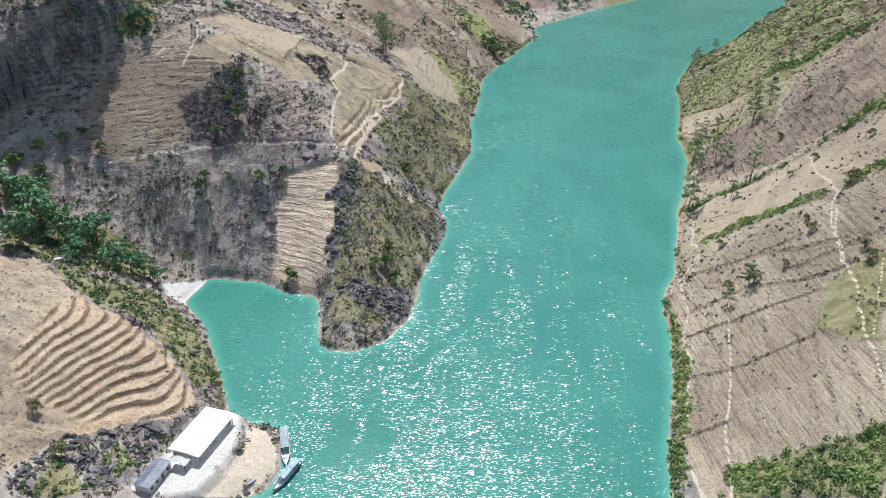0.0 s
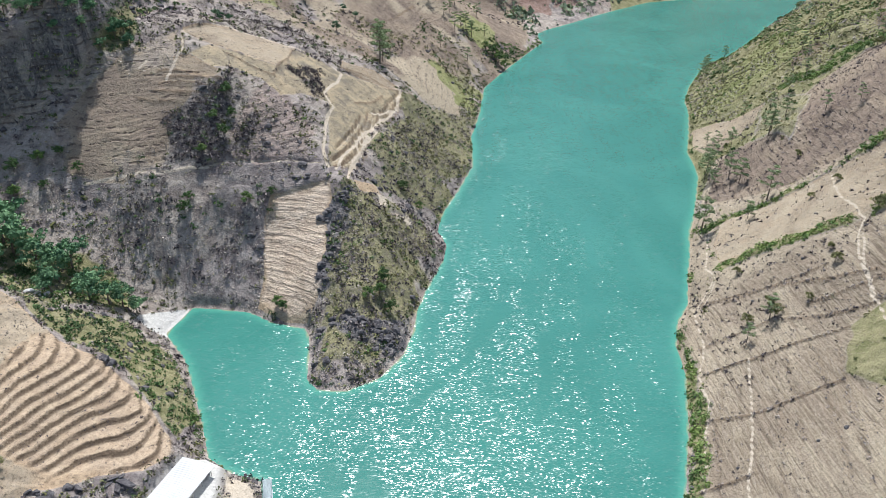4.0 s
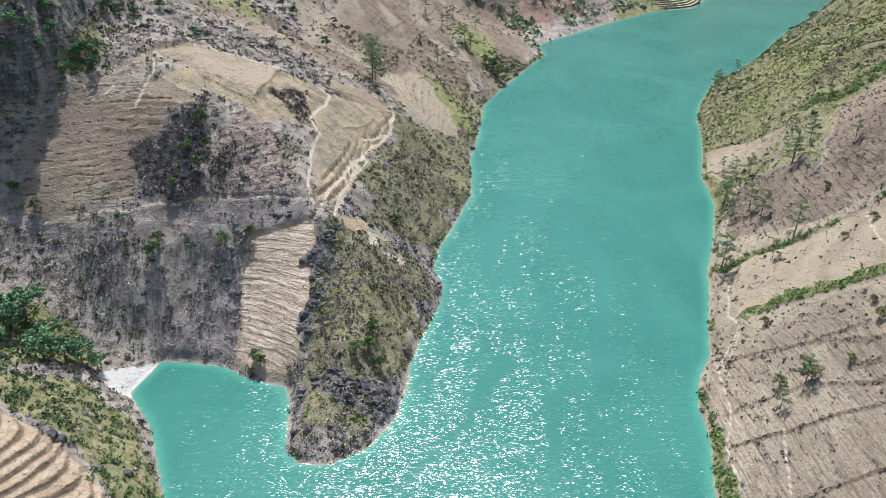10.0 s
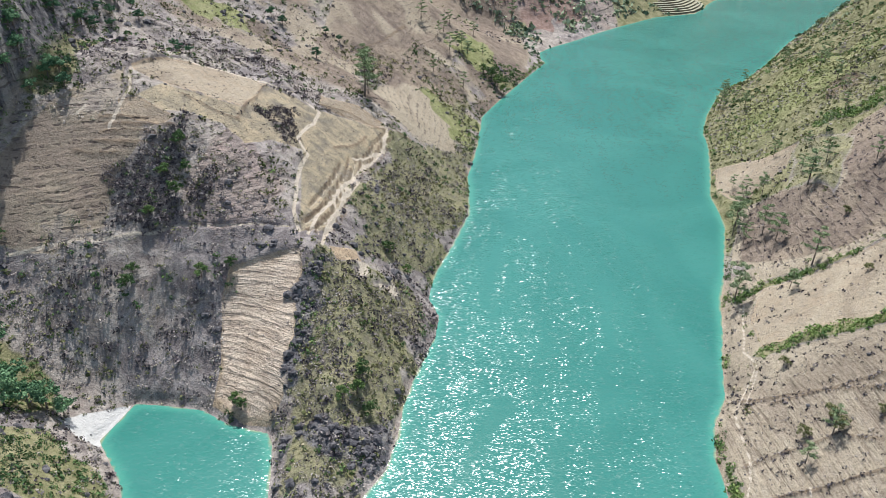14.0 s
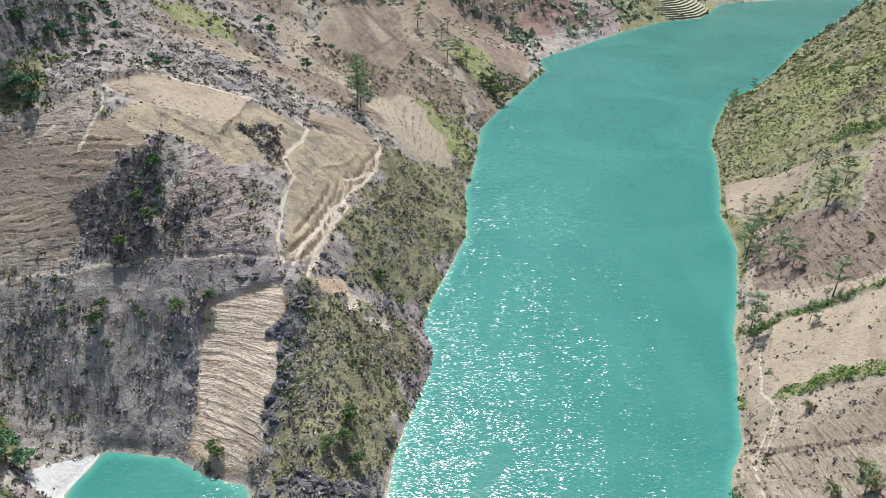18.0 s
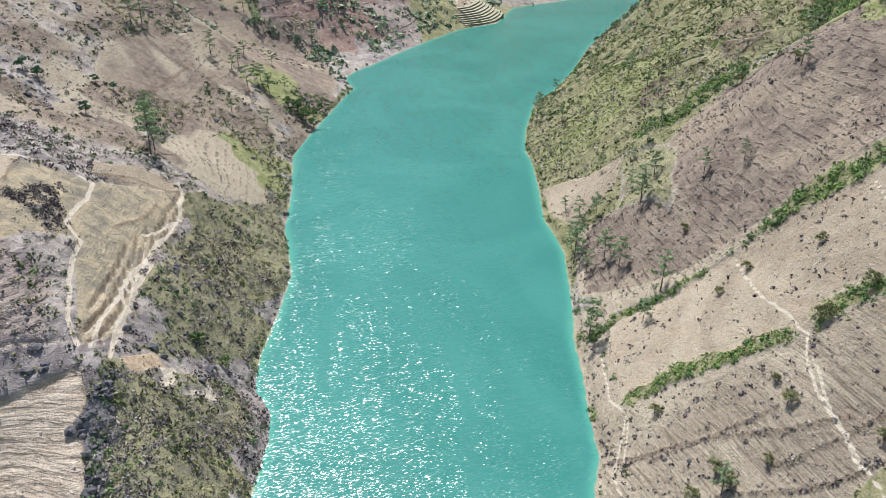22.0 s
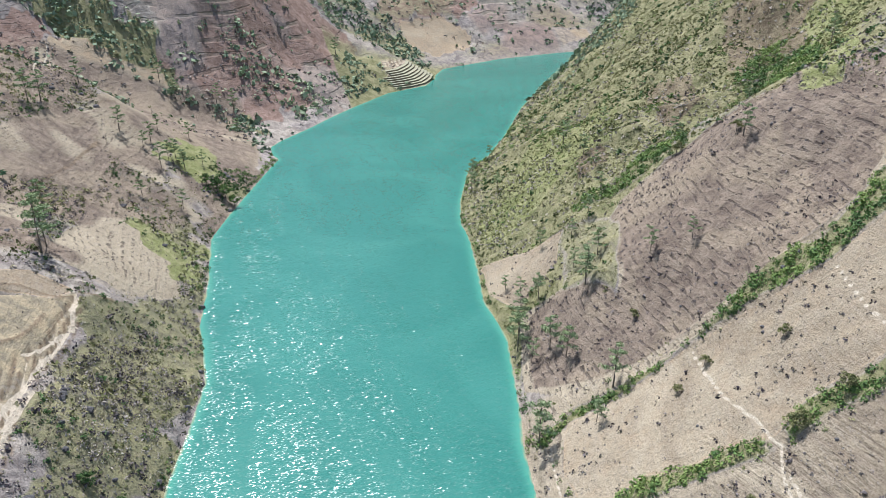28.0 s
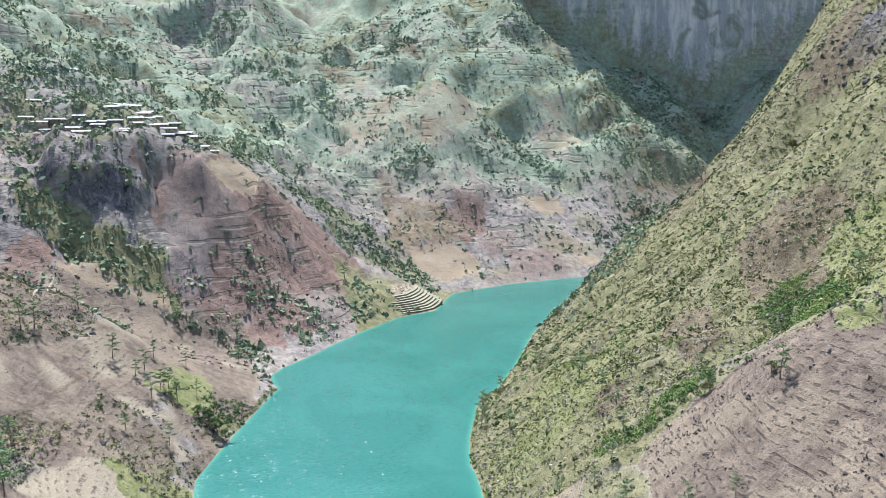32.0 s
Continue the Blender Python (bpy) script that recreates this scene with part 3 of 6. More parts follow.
# ---- land cover in plan: fields, woods, scrub, rock and paths ----
PATCHES = [
    ('wood', [(-182, 324), (-123, 370), (-130, 332), (-136, 325), (-151, 321), (-171, 321), (-184, 320)]),
    ('soil', [(-149, 223), (-140, 226), (-117, 210), (-104, 204), (-89, 196), (-77, 183), (-75, 177), (-80, 170), (-91, 168), (-103, 161), (-109, 153), (-112, 139)]),
    ('terrace', [(-124, 175), (-123, 192), (-120, 208), (-115, 211), (-104, 204), (-89, 196), (-77, 183), (-74, 177), (-80, 171), (-96, 169), (-107, 166), (-118, 167)]),
    ('rock', [(-106, 160), (-91, 168), (-80, 170), (-79, 161), (-87, 148), (-86, 142), (-109, 133), (-112, 139)]),
    ('concrete', [(-85, 147), (-78, 161), (-74, 177), (-66, 179), (-60, 176), (-59, 164), (-62, 152), (-66, 145), (-80, 143)]),
    ('path', [(-60, 176), (-50, 171), (-49, 159), (-53, 147), (-66, 145), (-62, 152), (-59, 164)]),
    ('green', [(-60, 155), (-52, 162), (-52, 153), (-58, 148)]),
    ('sand', [(-109, 244), (-105, 250), (-94, 258), (-95, 248), (-97, 240), (-102, 240)]),
    ('green', [(-141, 229), (-124, 225), (-107, 236), (-90, 226), (-71, 195), (-76, 184), (-90, 199), (-105, 208), (-119, 214)]),
    ('wood', [(-171, 272), (-160, 273), (-141, 261), (-119, 264), (-111, 248), (-124, 225), (-142, 230), (-151, 226)]),
    ('soil', [(-67, 290), (-45, 295), (-42, 287), (-43, 271), (-42, 257), (-48, 247), (-57, 249), (-68, 256), (-67, 267), (-68, 282)]),
    ('furrow', [(-67, 290), (-45, 295), (-42, 287), (-43, 271), (-42, 257), (-48, 247), (-57, 249), (-68, 256), (-67, 267), (-68, 282)]),
    ('pasture', [(-107, 334), (-99, 348), (-72, 354), (-71, 386), (-51, 384), (-22, 407), (-21, 392), (-30, 355), (-36, 308), (-45, 301), (-50, 345), (-61, 340), (-68, 331), (-77, 337), (-89, 333), (-111, 328)]),
    ('soil', [(-112, 353), (-102, 368), (-86, 380), (-71, 387), (-72, 353), (-94, 348), (-109, 349)]),
    ('thicket', [(-67, 357), (-64, 367), (-54, 377), (-52, 373), (-54, 355), (-62, 348)]),
    ('bench', [(-38, 351), (-22, 405), (-19, 397), (-28, 358), (-33, 320), (-37, 302), (-45, 304), (-43, 321)]),
    ('olive', [(-19, 408), (8, 447), (23, 500), (18, 413), (7, 364), (-2, 332), (-19, 315), (-30, 311), (-29, 342)]),
    ('olive', [(-30, 268), (-14, 266), (-12, 257), (-28, 246), (-34, 259)]),
    ('olive', [(-36, 301), (-10, 312), (-3, 300), (-8, 262), (-12, 240), (-25, 222), (-41, 220), (-43, 245), (-41, 270), (-41, 292)]),
    ('rock', [(-43, 296), (-32, 302), (-32, 284), (-37, 270), (-37, 247), (-27, 237), (-11, 250), (-12, 233), (-25, 216), (-42, 216), (-45, 244), (-42, 271)]),
    ('path', [(-20, 302), (-18, 309), (-16, 301), (-20, 294)]),
    ('path', [(-27, 305), (-23, 309), (-22, 297), (-26, 294)]),
    ('soil', [(-17, 472), (10, 487), (10, 446), (2, 433), (-12, 439), (-23, 429)]),
    ('soil', [(-37, 509), (-20, 568), (-15, 563), (-20, 518), (-31, 508)]),
    ('soil', [(19, 695), (38, 698), (69, 643), (57, 598), (29, 599), (9, 594)]),
    ('soil', [(-56, 525), (-28, 582), (-20, 568), (-43, 504), (-53, 507)]),
    ('furrow', [(-150, 300), (-138, 314), (-124, 336), (-113, 350), (-108, 330), (-92, 331), (-100, 320), (-106, 310), (-107, 295), (-122, 286), (-143, 287)]),
    ('tilled', [(-150, 300), (-138, 314), (-124, 336), (-113, 350), (-108, 330), (-92, 331), (-100, 320), (-106, 310), (-107, 295), (-122, 286), (-143, 287)]),
    ('furrow', [(-85, 308), (-77, 337), (-66, 332), (-51, 322), (-49, 304), (-84, 298)]),
    ('red', [(-85, 308), (-77, 337), (-66, 332), (-51, 322), (-49, 304), (-84, 298)]),
    ('grass', [(175, 546), (241, 637), (375, 810), (279, 451), (257, 421), (227, 417), (199, 415), (177, 420), (145, 441), (154, 486)]),
    ('soil', [(143, 436), (158, 420), (169, 410), (158, 393), (139, 387), (136, 410)]),
    ('olive', [(169, 410), (182, 392), (166, 357), (154, 344), (152, 372)]),
    ('tilled', [(188, 397), (230, 386), (228, 317), (213, 298), (198, 293), (178, 300), (157, 308), (127, 325), (120, 340), (137, 382), (151, 374), (155, 343)]),
    ('furrow', [(188, 397), (230, 386), (228, 317), (213, 298), (198, 293), (178, 300), (157, 308), (147, 328), (155, 343)]),
    ('green', [(111, 315), (126, 316), (143, 307), (162, 301), (177, 303), (187, 292), (198, 293), (208, 292), (197, 279), (182, 283), (167, 296), (154, 303), (140, 305), (123, 313), (111, 310)]),
    ('soil', [(121, 313), (140, 305), (154, 302), (181, 283), (196, 278), (171, 248), (152, 254), (143, 253), (125, 264), (108, 274), (111, 294)]),
    ('green', [(105, 274), (110, 277), (122, 272), (129, 264), (137, 261), (142, 255), (141, 251), (124, 262), (116, 269), (106, 272)]),
    ('green', [(145, 252), (149, 254), (155, 251), (171, 248), (167, 243), (153, 246), (144, 249)]),
    ('tilled', [(105, 272), (124, 257), (140, 249), (143, 248), (162, 237), (135, 204), (96, 254)]),
    ('tilled', [(94, 250), (112, 255), (126, 236), (148, 232), (110, 143), (94, 148), (79, 152), (71, 151), (71, 167), (83, 202)]),
    ('grass', [(121, 207), (129, 208), (137, 206), (123, 172), (118, 180), (113, 189)]),
    ('green', [(79, 152), (94, 148), (110, 144), (103, 125), (76, 141)]),
    ('green', [(83, 233), (84, 215), (77, 186), (70, 163), (68, 150), (64, 151), (68, 170), (75, 195)]),
    ('tilled', [(-34, 428), (-24, 505), (-1, 500), (12, 476), (7, 440), (-11, 426)]),
    ('soil', [(-51, 403), (-36, 412), (-23, 408), (-27, 399), (-50, 392)]),
    ('soil', [(-61, 537), (-38, 581), (-20, 566), (-23, 529), (-43, 503), (-62, 491)]),
    ('tilled', [(-20, 624), (9, 702), (15, 595), (7, 547), (-16, 556), (-23, 586)]),
    ('pasture', [(13, 599), (38, 611), (34, 576), (19, 573)]),
    ('soil', [(-26, 733), (14, 740), (21, 715), (-8, 705), (-25, 713)]),
    ('olive', [(-18, 535), (3, 538), (22, 512), (17, 454), (8, 484), (-13, 493)]),
    ('red', [(17, 769), (37, 811), (64, 833), (119, 836), (167, 851), (167, 828), (99, 736), (88, 712), (68, 714), (54, 732), (16, 736)]),
    ('furrow', [(59, 784), (116, 816), (167, 828), (99, 736), (68, 714), (54, 732)]),
    ('soil', [(44, 825), (77, 871), (109, 901), (86, 829), (58, 811)]),
    ('soil', [(-55, 734), (-38, 746), (-19, 740), (12, 721), (45, 715), (68, 654), (64, 613), (52, 598), (38, 629), (10, 634), (-19, 695), (-49, 705)]),
    ('soil', [(-52, 539), (-38, 578), (-20, 606), (-17, 553), (-29, 519), (-41, 506), (-48, 513)]),
    ('pasture', [(19, 625), (35, 625), (40, 597), (29, 575), (13, 582)]),
    ('green', [(36, 595), (52, 603), (61, 598), (49, 567), (33, 552), (30, 568)]),
    ('bench', [(203, 829), (232, 844), (242, 790), (223, 774), (201, 776), (199, 796)]),
    ('pasture', [(203, 829), (232, 844), (242, 790), (223, 774), (201, 776), (199, 796)]),
    ('wood', [(-19, 704), (-10, 763), (14, 772), (14, 741), (38, 723), (72, 713), (80, 678), (65, 679), (41, 714), (8, 721)]),
    ('rock', [(-58, 789), (-20, 808), (-8, 792), (-25, 783), (-54, 774)]),
    ('wood', [(-97, 807), (-57, 790), (-54, 774), (-21, 782), (-13, 762), (-21, 744), (-56, 752), (-73, 752), (-91, 763)]),
    ('wood', [(149, 895), (195, 904), (230, 908), (260, 871), (267, 840), (241, 829), (211, 859), (167, 877)]),
    ('soil', [(244, 913), (299, 930), (322, 905), (312, 881), (270, 864), (245, 877)]),
    ('soil', [(248, 1264), (331, 1209), (321, 1124), (248, 1099), (216, 1150)]),
    ('red', [(236, 1051), (333, 1068), (328, 1012), (334, 955), (296, 921), (242, 949)]),
    ('soil', [(505, 1159), (545, 1167), (548, 1097), (512, 1084), (485, 1098)]),
    ('soil', [(413, 902), (464, 907), (453, 886), (414, 877)]),
    ('soil', [(403, 1018), (471, 1019), (463, 987), (401, 981)]),
    ('wood', [(384, 1170), (425, 1170), (422, 1120), (386, 1109), (369, 1126)]),
    ('wood', [(653, 1281), (794, 1320), (849, 1181), (709, 1047), (602, 1019), (550, 1076)]),
    ('wood', [(-112, 918), (-69, 1002), (-6, 1059), (21, 973), (-23, 881), (-67, 894), (-105, 868)]),
    ('wood', [(-102, 844), (-44, 821), (12, 839), (34, 845), (21, 831), (-51, 804), (-97, 813)]),
    ('wood', [(57, 952), (89, 1042), (111, 969), (75, 854)]),
    ('red', [(-86, 728), (-69, 750), (-49, 750), (-53, 716), (-47, 594), (-56, 559)]),
    ('wood', [(-75, 804), (-51, 799), (-16, 810), (-6, 798), (2, 791), (-9, 789), (-20, 799), (-50, 787), (-65, 780)]),
    ('ledges', [(-150, 300), (-138, 314), (-124, 336), (-113, 350), (-108, 330), (-92, 331), (-100, 320), (-106, 310), (-107, 295), (-122, 286), (-143, 287)]),
    ('ledges', [(-147, 302), (-137, 308), (-125, 303), (-124, 289), (-143, 284)]),
    ('soil', [(-111, 333), (-104, 336), (-90, 330), (-95, 326), (-108, 327)]),
    ('thicket', [(-90, 330), (-82, 333), (-92, 317), (-86, 306), (-82, 297), (-106, 293), (-105, 308), (-97, 321)]),
    ('thicket', [(-81, 312), (-74, 316), (-72, 309), (-78, 305)]),
    ('thicket', [(-75, 293), (-66, 291), (-66, 280), (-74, 279)]),
    ('thicket', [(-121, 284), (-104, 288), (-96, 277), (-105, 270), (-121, 273)]),
    ('green', [(-105, 141), (-103, 151), (-95, 145), (-94, 140), (-103, 136)]),
    ('green', [(-93, 157), (-90, 160), (-86, 152), (-89, 148)]),
    ('fern', [(333, 496), (337, 457), (319, 428), (291, 409), (268, 406), (275, 446), (303, 492)]),
    ('fern', [(260, 489), (269, 467), (249, 429), (231, 427), (239, 463)]),
    ('fern', [(204, 470), (213, 459), (202, 432), (191, 437)]),
    ('fern', [(577, 1020), (688, 1043), (349, 572), (352, 624)]),
    ('meadow', [(276, 411), (305, 423), (324, 421), (226, 333), (222, 347)]),
    ('meadow', [(224, 523), (242, 496), (217, 447), (196, 456), (180, 468), (175, 495)]),
    ('wood', [(275, 439), (286, 434), (275, 407), (240, 369), (251, 399), (261, 422)]),
    ('wood', [(227, 427), (233, 418), (214, 394), (214, 407)]),
    ('meadow', [(159, 480), (209, 504), (200, 460), (175, 444), (151, 443)]),
    ('heath', [(188, 397), (230, 386), (240, 330), (228, 317), (213, 298), (198, 293), (178, 300), (157, 308), (136, 320), (122, 338), (138, 378), (151, 374), (155, 343), (166, 357), (182, 392)]),
    ('ledges', [(-85, 308), (-77, 337), (-66, 332), (-51, 322), (-49, 304), (-84, 298)]),
    ('red', [(5, 736), (17, 769), (-5, 809), (47, 833), (104, 905), (146, 875), (183, 855), (198, 790), (146, 732), (100, 713), (78, 699), (53, 718)]),
    ('wood', [(-118, 971), (-95, 1248), (-27, 1327), (-11, 1199), (-49, 900), (-81, 885), (-103, 868)]),
    ('wood', [(-92, 791), (-58, 785), (-13, 773), (-2, 760), (8, 729), (-10, 726), (-49, 750), (-77, 758)]),
    ('wood', [(599, 1183), (763, 1342), (911, 1278), (892, 1220), (647, 1022), (584, 1017), (574, 1104)]),
    ('wood', [(120, 910), (151, 905), (191, 887), (228, 860), (244, 876), (230, 928), (194, 951), (160, 958)]),
    ('red', [(263, 1025), (305, 1070), (347, 1066), (325, 1022), (380, 999), (324, 927), (221, 916)]),
    ('soil', [(235, 1168), (286, 1161), (435, 1172), (344, 1057), (305, 1070), (229, 1048)]),
    ('green', [(274, 437), (299, 448), (273, 392), (255, 372), (240, 369), (259, 410)]),
    ('meadow', [(320, 444), (329, 427), (275, 377), (304, 440)]),
    ('fern', [(441, 592), (453, 578), (448, 547), (421, 518), (418, 552), (418, 590)]),
    ('green', [(178, 422), (198, 410), (226, 421), (234, 422), (212, 400), (195, 402), (177, 411)]),
    ('wood', [(-110, 850), (-100, 940), (40, 930), (75, 880), (50, 845), (-20, 838)]),
    ('meadow', [(-125, 448), (-116, 467), (-98, 466), (-91, 454), (-101, 447), (-115, 447)]),
    ('soil', [(-35, 301), (-27, 310), (-25, 305), (-32, 297)]),
    ('meadow', [(17, 613), (38, 611), (40, 577), (25, 568), (11, 578)]),
    ('pasture', [(3, 711), (31, 709), (30, 638), (8, 621)]),
    ('soil', [(31, 711), (49, 690), (36, 629), (28, 689)]),
    ('soil', [(44, 660), (60, 691), (65, 629), (55, 600), (44, 604)]),
    ('wood', [(35, 600), (53, 599), (55, 584), (41, 559), (32, 559)]),
    ('meadow', [(-10, 502), (8, 498), (23, 501), (21, 459), (10, 450), (0, 476)]),
]
FOOTPATHS = [
    (0.7, [(114, 308), (104, 280), (104, 270), (92, 252), (89, 233), (84, 216), (82, 202), (71, 169), (70, 152), (70, 144)]),
    (0.8, [(97, 214), (92, 196), (83, 170), (80, 160), (79, 151), (76, 142)]),
    (0.8, [(138, 242), (132, 226), (129, 207), (124, 190), (120, 174), (116, 157)]),
    (0.6, [(136, 205), (130, 193), (122, 176)]),
    (0.8, [(154, 299), (150, 288), (144, 265), (142, 250), (136, 241), (133, 232), (130, 217), (129, 211)]),
    (0.6, [(180, 280), (175, 266), (171, 252)]),
    (0.7, [(103, 267), (96, 254)]),
    (0.9, [(-111, 323), (-110, 329), (-108, 339), (-111, 351)]),
    (1.0, [(-102, 369), (-86, 381), (-72, 388), (-58, 387), (-49, 384), (-49, 371), (-53, 352), (-48, 345), (-49, 327), (-48, 312), (-45, 302)]),
    (0.7, [(-135, 285), (-118, 290), (-98, 295), (-85, 298), (-71, 301), (-48, 303)]),
    (0.7, [(-21, 402), (-23, 387), (-30, 360), (-35, 321), (-37, 302)]),
    (0.8, [(-54, 727), (-57, 706), (-49, 612)]),
    (1.0, [(-51, 168), (-49, 164), (-50, 155), (-53, 147)]),
    (0.7, [(-22, 405), (-23, 386), (-33, 364)]),
    (0.9, [(-26, 376), (-31, 350), (-36, 331), (-41, 312), (-42, 301)]),
    (0.9, [(-29, 348), (-33, 332), (-37, 313), (-37, 299)]),
    (0.7, [(-58, 160), (-51, 162)]),
    (0.6, [(-122, 325), (-120, 329)]),
]
FIELD_BANKS = [
    [(92, 259), (109, 246), (124, 231), (134, 223)],
    [(87, 230), (108, 227), (123, 213), (138, 207)],
    [(85, 215), (97, 213), (111, 211), (121, 207)],
    [(78, 195), (90, 190), (112, 188)],
    [(71, 169), (83, 169)],
    [(-30, 532), (-21, 567)],
    [(101, 249), (115, 242), (126, 237)],
    [(117, 226), (128, 221), (145, 216)],
    [(-39, 509), (-30, 532), (-20, 567)],
    [(21, 619), (32, 620), (37, 615)],
    [(-21, 608), (-13, 625)],
    [(-50, 392), (-38, 400), (-27, 399), (-12, 413)],
    [(-115, 326), (-109, 327), (-99, 328)],
    [(-112, 324), (-105, 325), (-90, 327)],
    [(-113, 321), (-105, 323), (-95, 323)],
    [(-114, 318), (-106, 319), (-96, 320)],
    [(-120, 314), (-114, 314), (-105, 316)],
    [(-73, 345), (-71, 360), (-71, 383)],
    [(-92, 345), (-79, 343), (-72, 344)],
    [(-40, 362), (-33, 377), (-30, 388)],
]
WEED_ROWS = [
    [(112, 206), (106, 180), (100, 155)],
    [(117, 204), (109, 176), (103, 149)],
    [(105, 208), (100, 185), (96, 171)],
    [(117, 182), (110, 157), (107, 145)],
    [(121, 176), (115, 156)],
    [(88, 208), (79, 185), (76, 170)],
    [(100, 202), (95, 184), (87, 157)],
    [(114, 261), (111, 253)],
    [(148, 245), (144, 226), (144, 214)],
    [(123, 256), (115, 247)],
]


def land_cover(x, y):
    """How much of each cover lies at the points: 0 to 1."""
    names = ("red", "grass", "soil", "tilled", "rock", "path", "furrow", "concrete", "terrace", "bench", "pasture", "green", "olive", "wood", "bank", "riser", "haze_pale", "sand", "weeds", "fern", "meadow", "ledge", "benches", "crag", "dust", "ledges", "thicket", "heath", "rows")
    c = {k: np.zeros(x.shape) for k in names}
    wob_x, wob_y = 1.6 * rough(x, y, 11, 3, 21), 1.6 * rough(x, y, 11, 3, 47)
    far = ease(420, 800, y)
    loose = 1 + 1.8 * ease(60, 20, x) * ease(240, 262, y)
    px, py = x + wob_x * (loose + 3 * far), y + wob_y * (loose + 3 * far)
    for name, ring in PATCHES:
        r = np.array(ring, float)
        lo, hi = r.min(0) - 6, r.max(0) + 6
        near = np.where((px > lo[0]) & (px < hi[0]) & (py > lo[1]) & (py < hi[1]))[0]
        if not len(near):
            continue
        tidy = name in ("soil", "tilled", "pasture", "bench", "sand")
        qx, qy = (x[near], y[near]) if name in ("concrete", "sand") else (x[near] + 0.4 * wob_x[near], y[near] + 0.4 * wob_y[near]) if tidy else (px[near], py[near])
        d = line_distance(qx, qy, r, True)
        soft = 0.7 if tidy else 1.6
        w = ease(-soft, soft, np.where(inside(qx, qy, r), d, -d))
        if name == "rock" and r[:, 1].mean() < 400:
            w = w * (0.25 + 0.6 * ease(-0.1, 0.5, rough(x[near], y[near], 13, 3, 57)))
        if r[:, 1].mean() > 760:
            w = w * (0.45 + 0.4 * ease(-0.4, 0.3, rough(x[near], y[near], 40, 3, 15)))
        c[name][near] = np.maximum(c[name][near], w)
        if name in ("soil", "tilled", "concrete", "path", "pasture", "grass", "green"):
            for other in ("red", "grass", "soil", "tilled", "rock", "olive", "pasture", "green", "wood"):
                if other != name:
                    c[other][near] *= 1 - w
    c["olive"] = np.maximum(c["olive"], 0.8 * ease(415, 450, y) * ease(760, 700, y) * ease(60, 40, x) * ease(-0.6, 0.15, rough(x, y, 46, 3, 231)) * (1 - c["soil"]) * (1 - c["tilled"]))
    for width, line in FOOTPATHS:
        r = np.array(line, float)
        lo, hi = r.min(0) - 4, r.max(0) + 4
        near = np.where((x > lo[0]) & (x < hi[0]) & (y > lo[1]) & (y < hi[1]))[0]
        d = line_distance(x[near] + 0.35 * wob_x[near], y[near] + 0.35 * wob_y[near], r)
        c["path"][near] = np.maximum(c["path"][near], np.clip(1 - d / (1.6 * width * (0.46 if r[0, 0] > 60 else 0.75)), 0, 1))
    for line in FIELD_BANKS:
        r = np.array(line, float)
        lo, hi = r.min(0) - 4, r.max(0) + 4
        near = np.where((x > lo[0]) & (x < hi[0]) & (y > lo[1]) & (y < hi[1]))[0]
        d = line_distance(x[near] + 0.4 * wob_x[near], y[near] + 0.4 * wob_y[near], r)
        c["bank"][near] = np.maximum(c["bank"][near], ease(0.8, 0.25, d))
    for line in WEED_ROWS:
        r = np.array(line, float)
        lo, hi = r.min(0) - 4, r.max(0) + 4
        near = np.where((x > lo[0]) & (x < hi[0]) & (y > lo[1]) & (y < hi[1]))[0]
        d = line_distance(x[near] + 0.4 * wob_x[near], y[near] + 0.4 * wob_y[near], r)
        c["weeds"][near] = np.maximum(c["weeds"][near], ease(0.8, 0.2, d))
    # beyond the lake the slopes are greener, with bare ribs
    up = ease(880, 1000, y)
    # share of painted haze: grows with distance and height on the far slopes
    c["haze_pale"] = ease(820, 1050, y) * ease(60, 130, sum_height(x, y)) * (1 - 0.5 * c["soil"])
    c["grass"] = np.maximum(c["grass"], up * (0.5 + 0.5 * rough(x, y, 120, 3, 31)) * (1 - c["soil"]) * (1 - c["red"]))
    c["grass"] = np.maximum(c["grass"], ease(40, 90, x) * ease(330, 420, y + 0.9 * (x - 260)) * ease(900, 800, y) * (1 - c["soil"]) * (1 - c["tilled"]) * ease(0, 5, x - 150) * 0.85)
    wall = ease(0, 60, (x - 640) * 0.35 + (y - 1375) * 0.94 - 12 * np.sin(x * 0.02)) * ease(560, 680, x)
    c["rock"] = np.maximum(c["rock"], np.minimum(1, 4 * wall))
    c["haze_pale"] = c["haze_pale"] * (1 - np.minimum(1, 4 * wall))
    c["rock"] = np.maximum(c["rock"], np.minimum(1, 4 * near_cliff(x, y) * (1 - near_cliff(x, y)) + (2.6 + 2 * rough(x, y, 12, 3, 187)) * village_cliff(x, y) * (1 - village_cliff(x, y))))
    c["rock"] = np.maximum(c["rock"], 0.9 * ease(150, 260, sum_height(x, y)) * ease(0.15, 0.5, rough(x, y, 60, 3, 83)) * ease(280, 330, x) * ease(800, 700, y))
    c["crag"] = np.minimum(1, 4 * wall)
    # bare strips between the east fields take the fields' soil
    bare = 1 - np.maximum.reduce([c[k] for k in ("grass", "soil", "tilled", "rock", "green", "olive", "wood", "heath")])
    c["tilled"] = np.maximum(c["tilled"], 0.85 * bare * ease(66, 74, x) * ease(345, 320, y) * ease(80, 130, y))
    c["grass"] = np.maximum(c["grass"], 0.75 * bare * ease(110, 130, x) * ease(320, 345, y) * ease(700, 600, y))
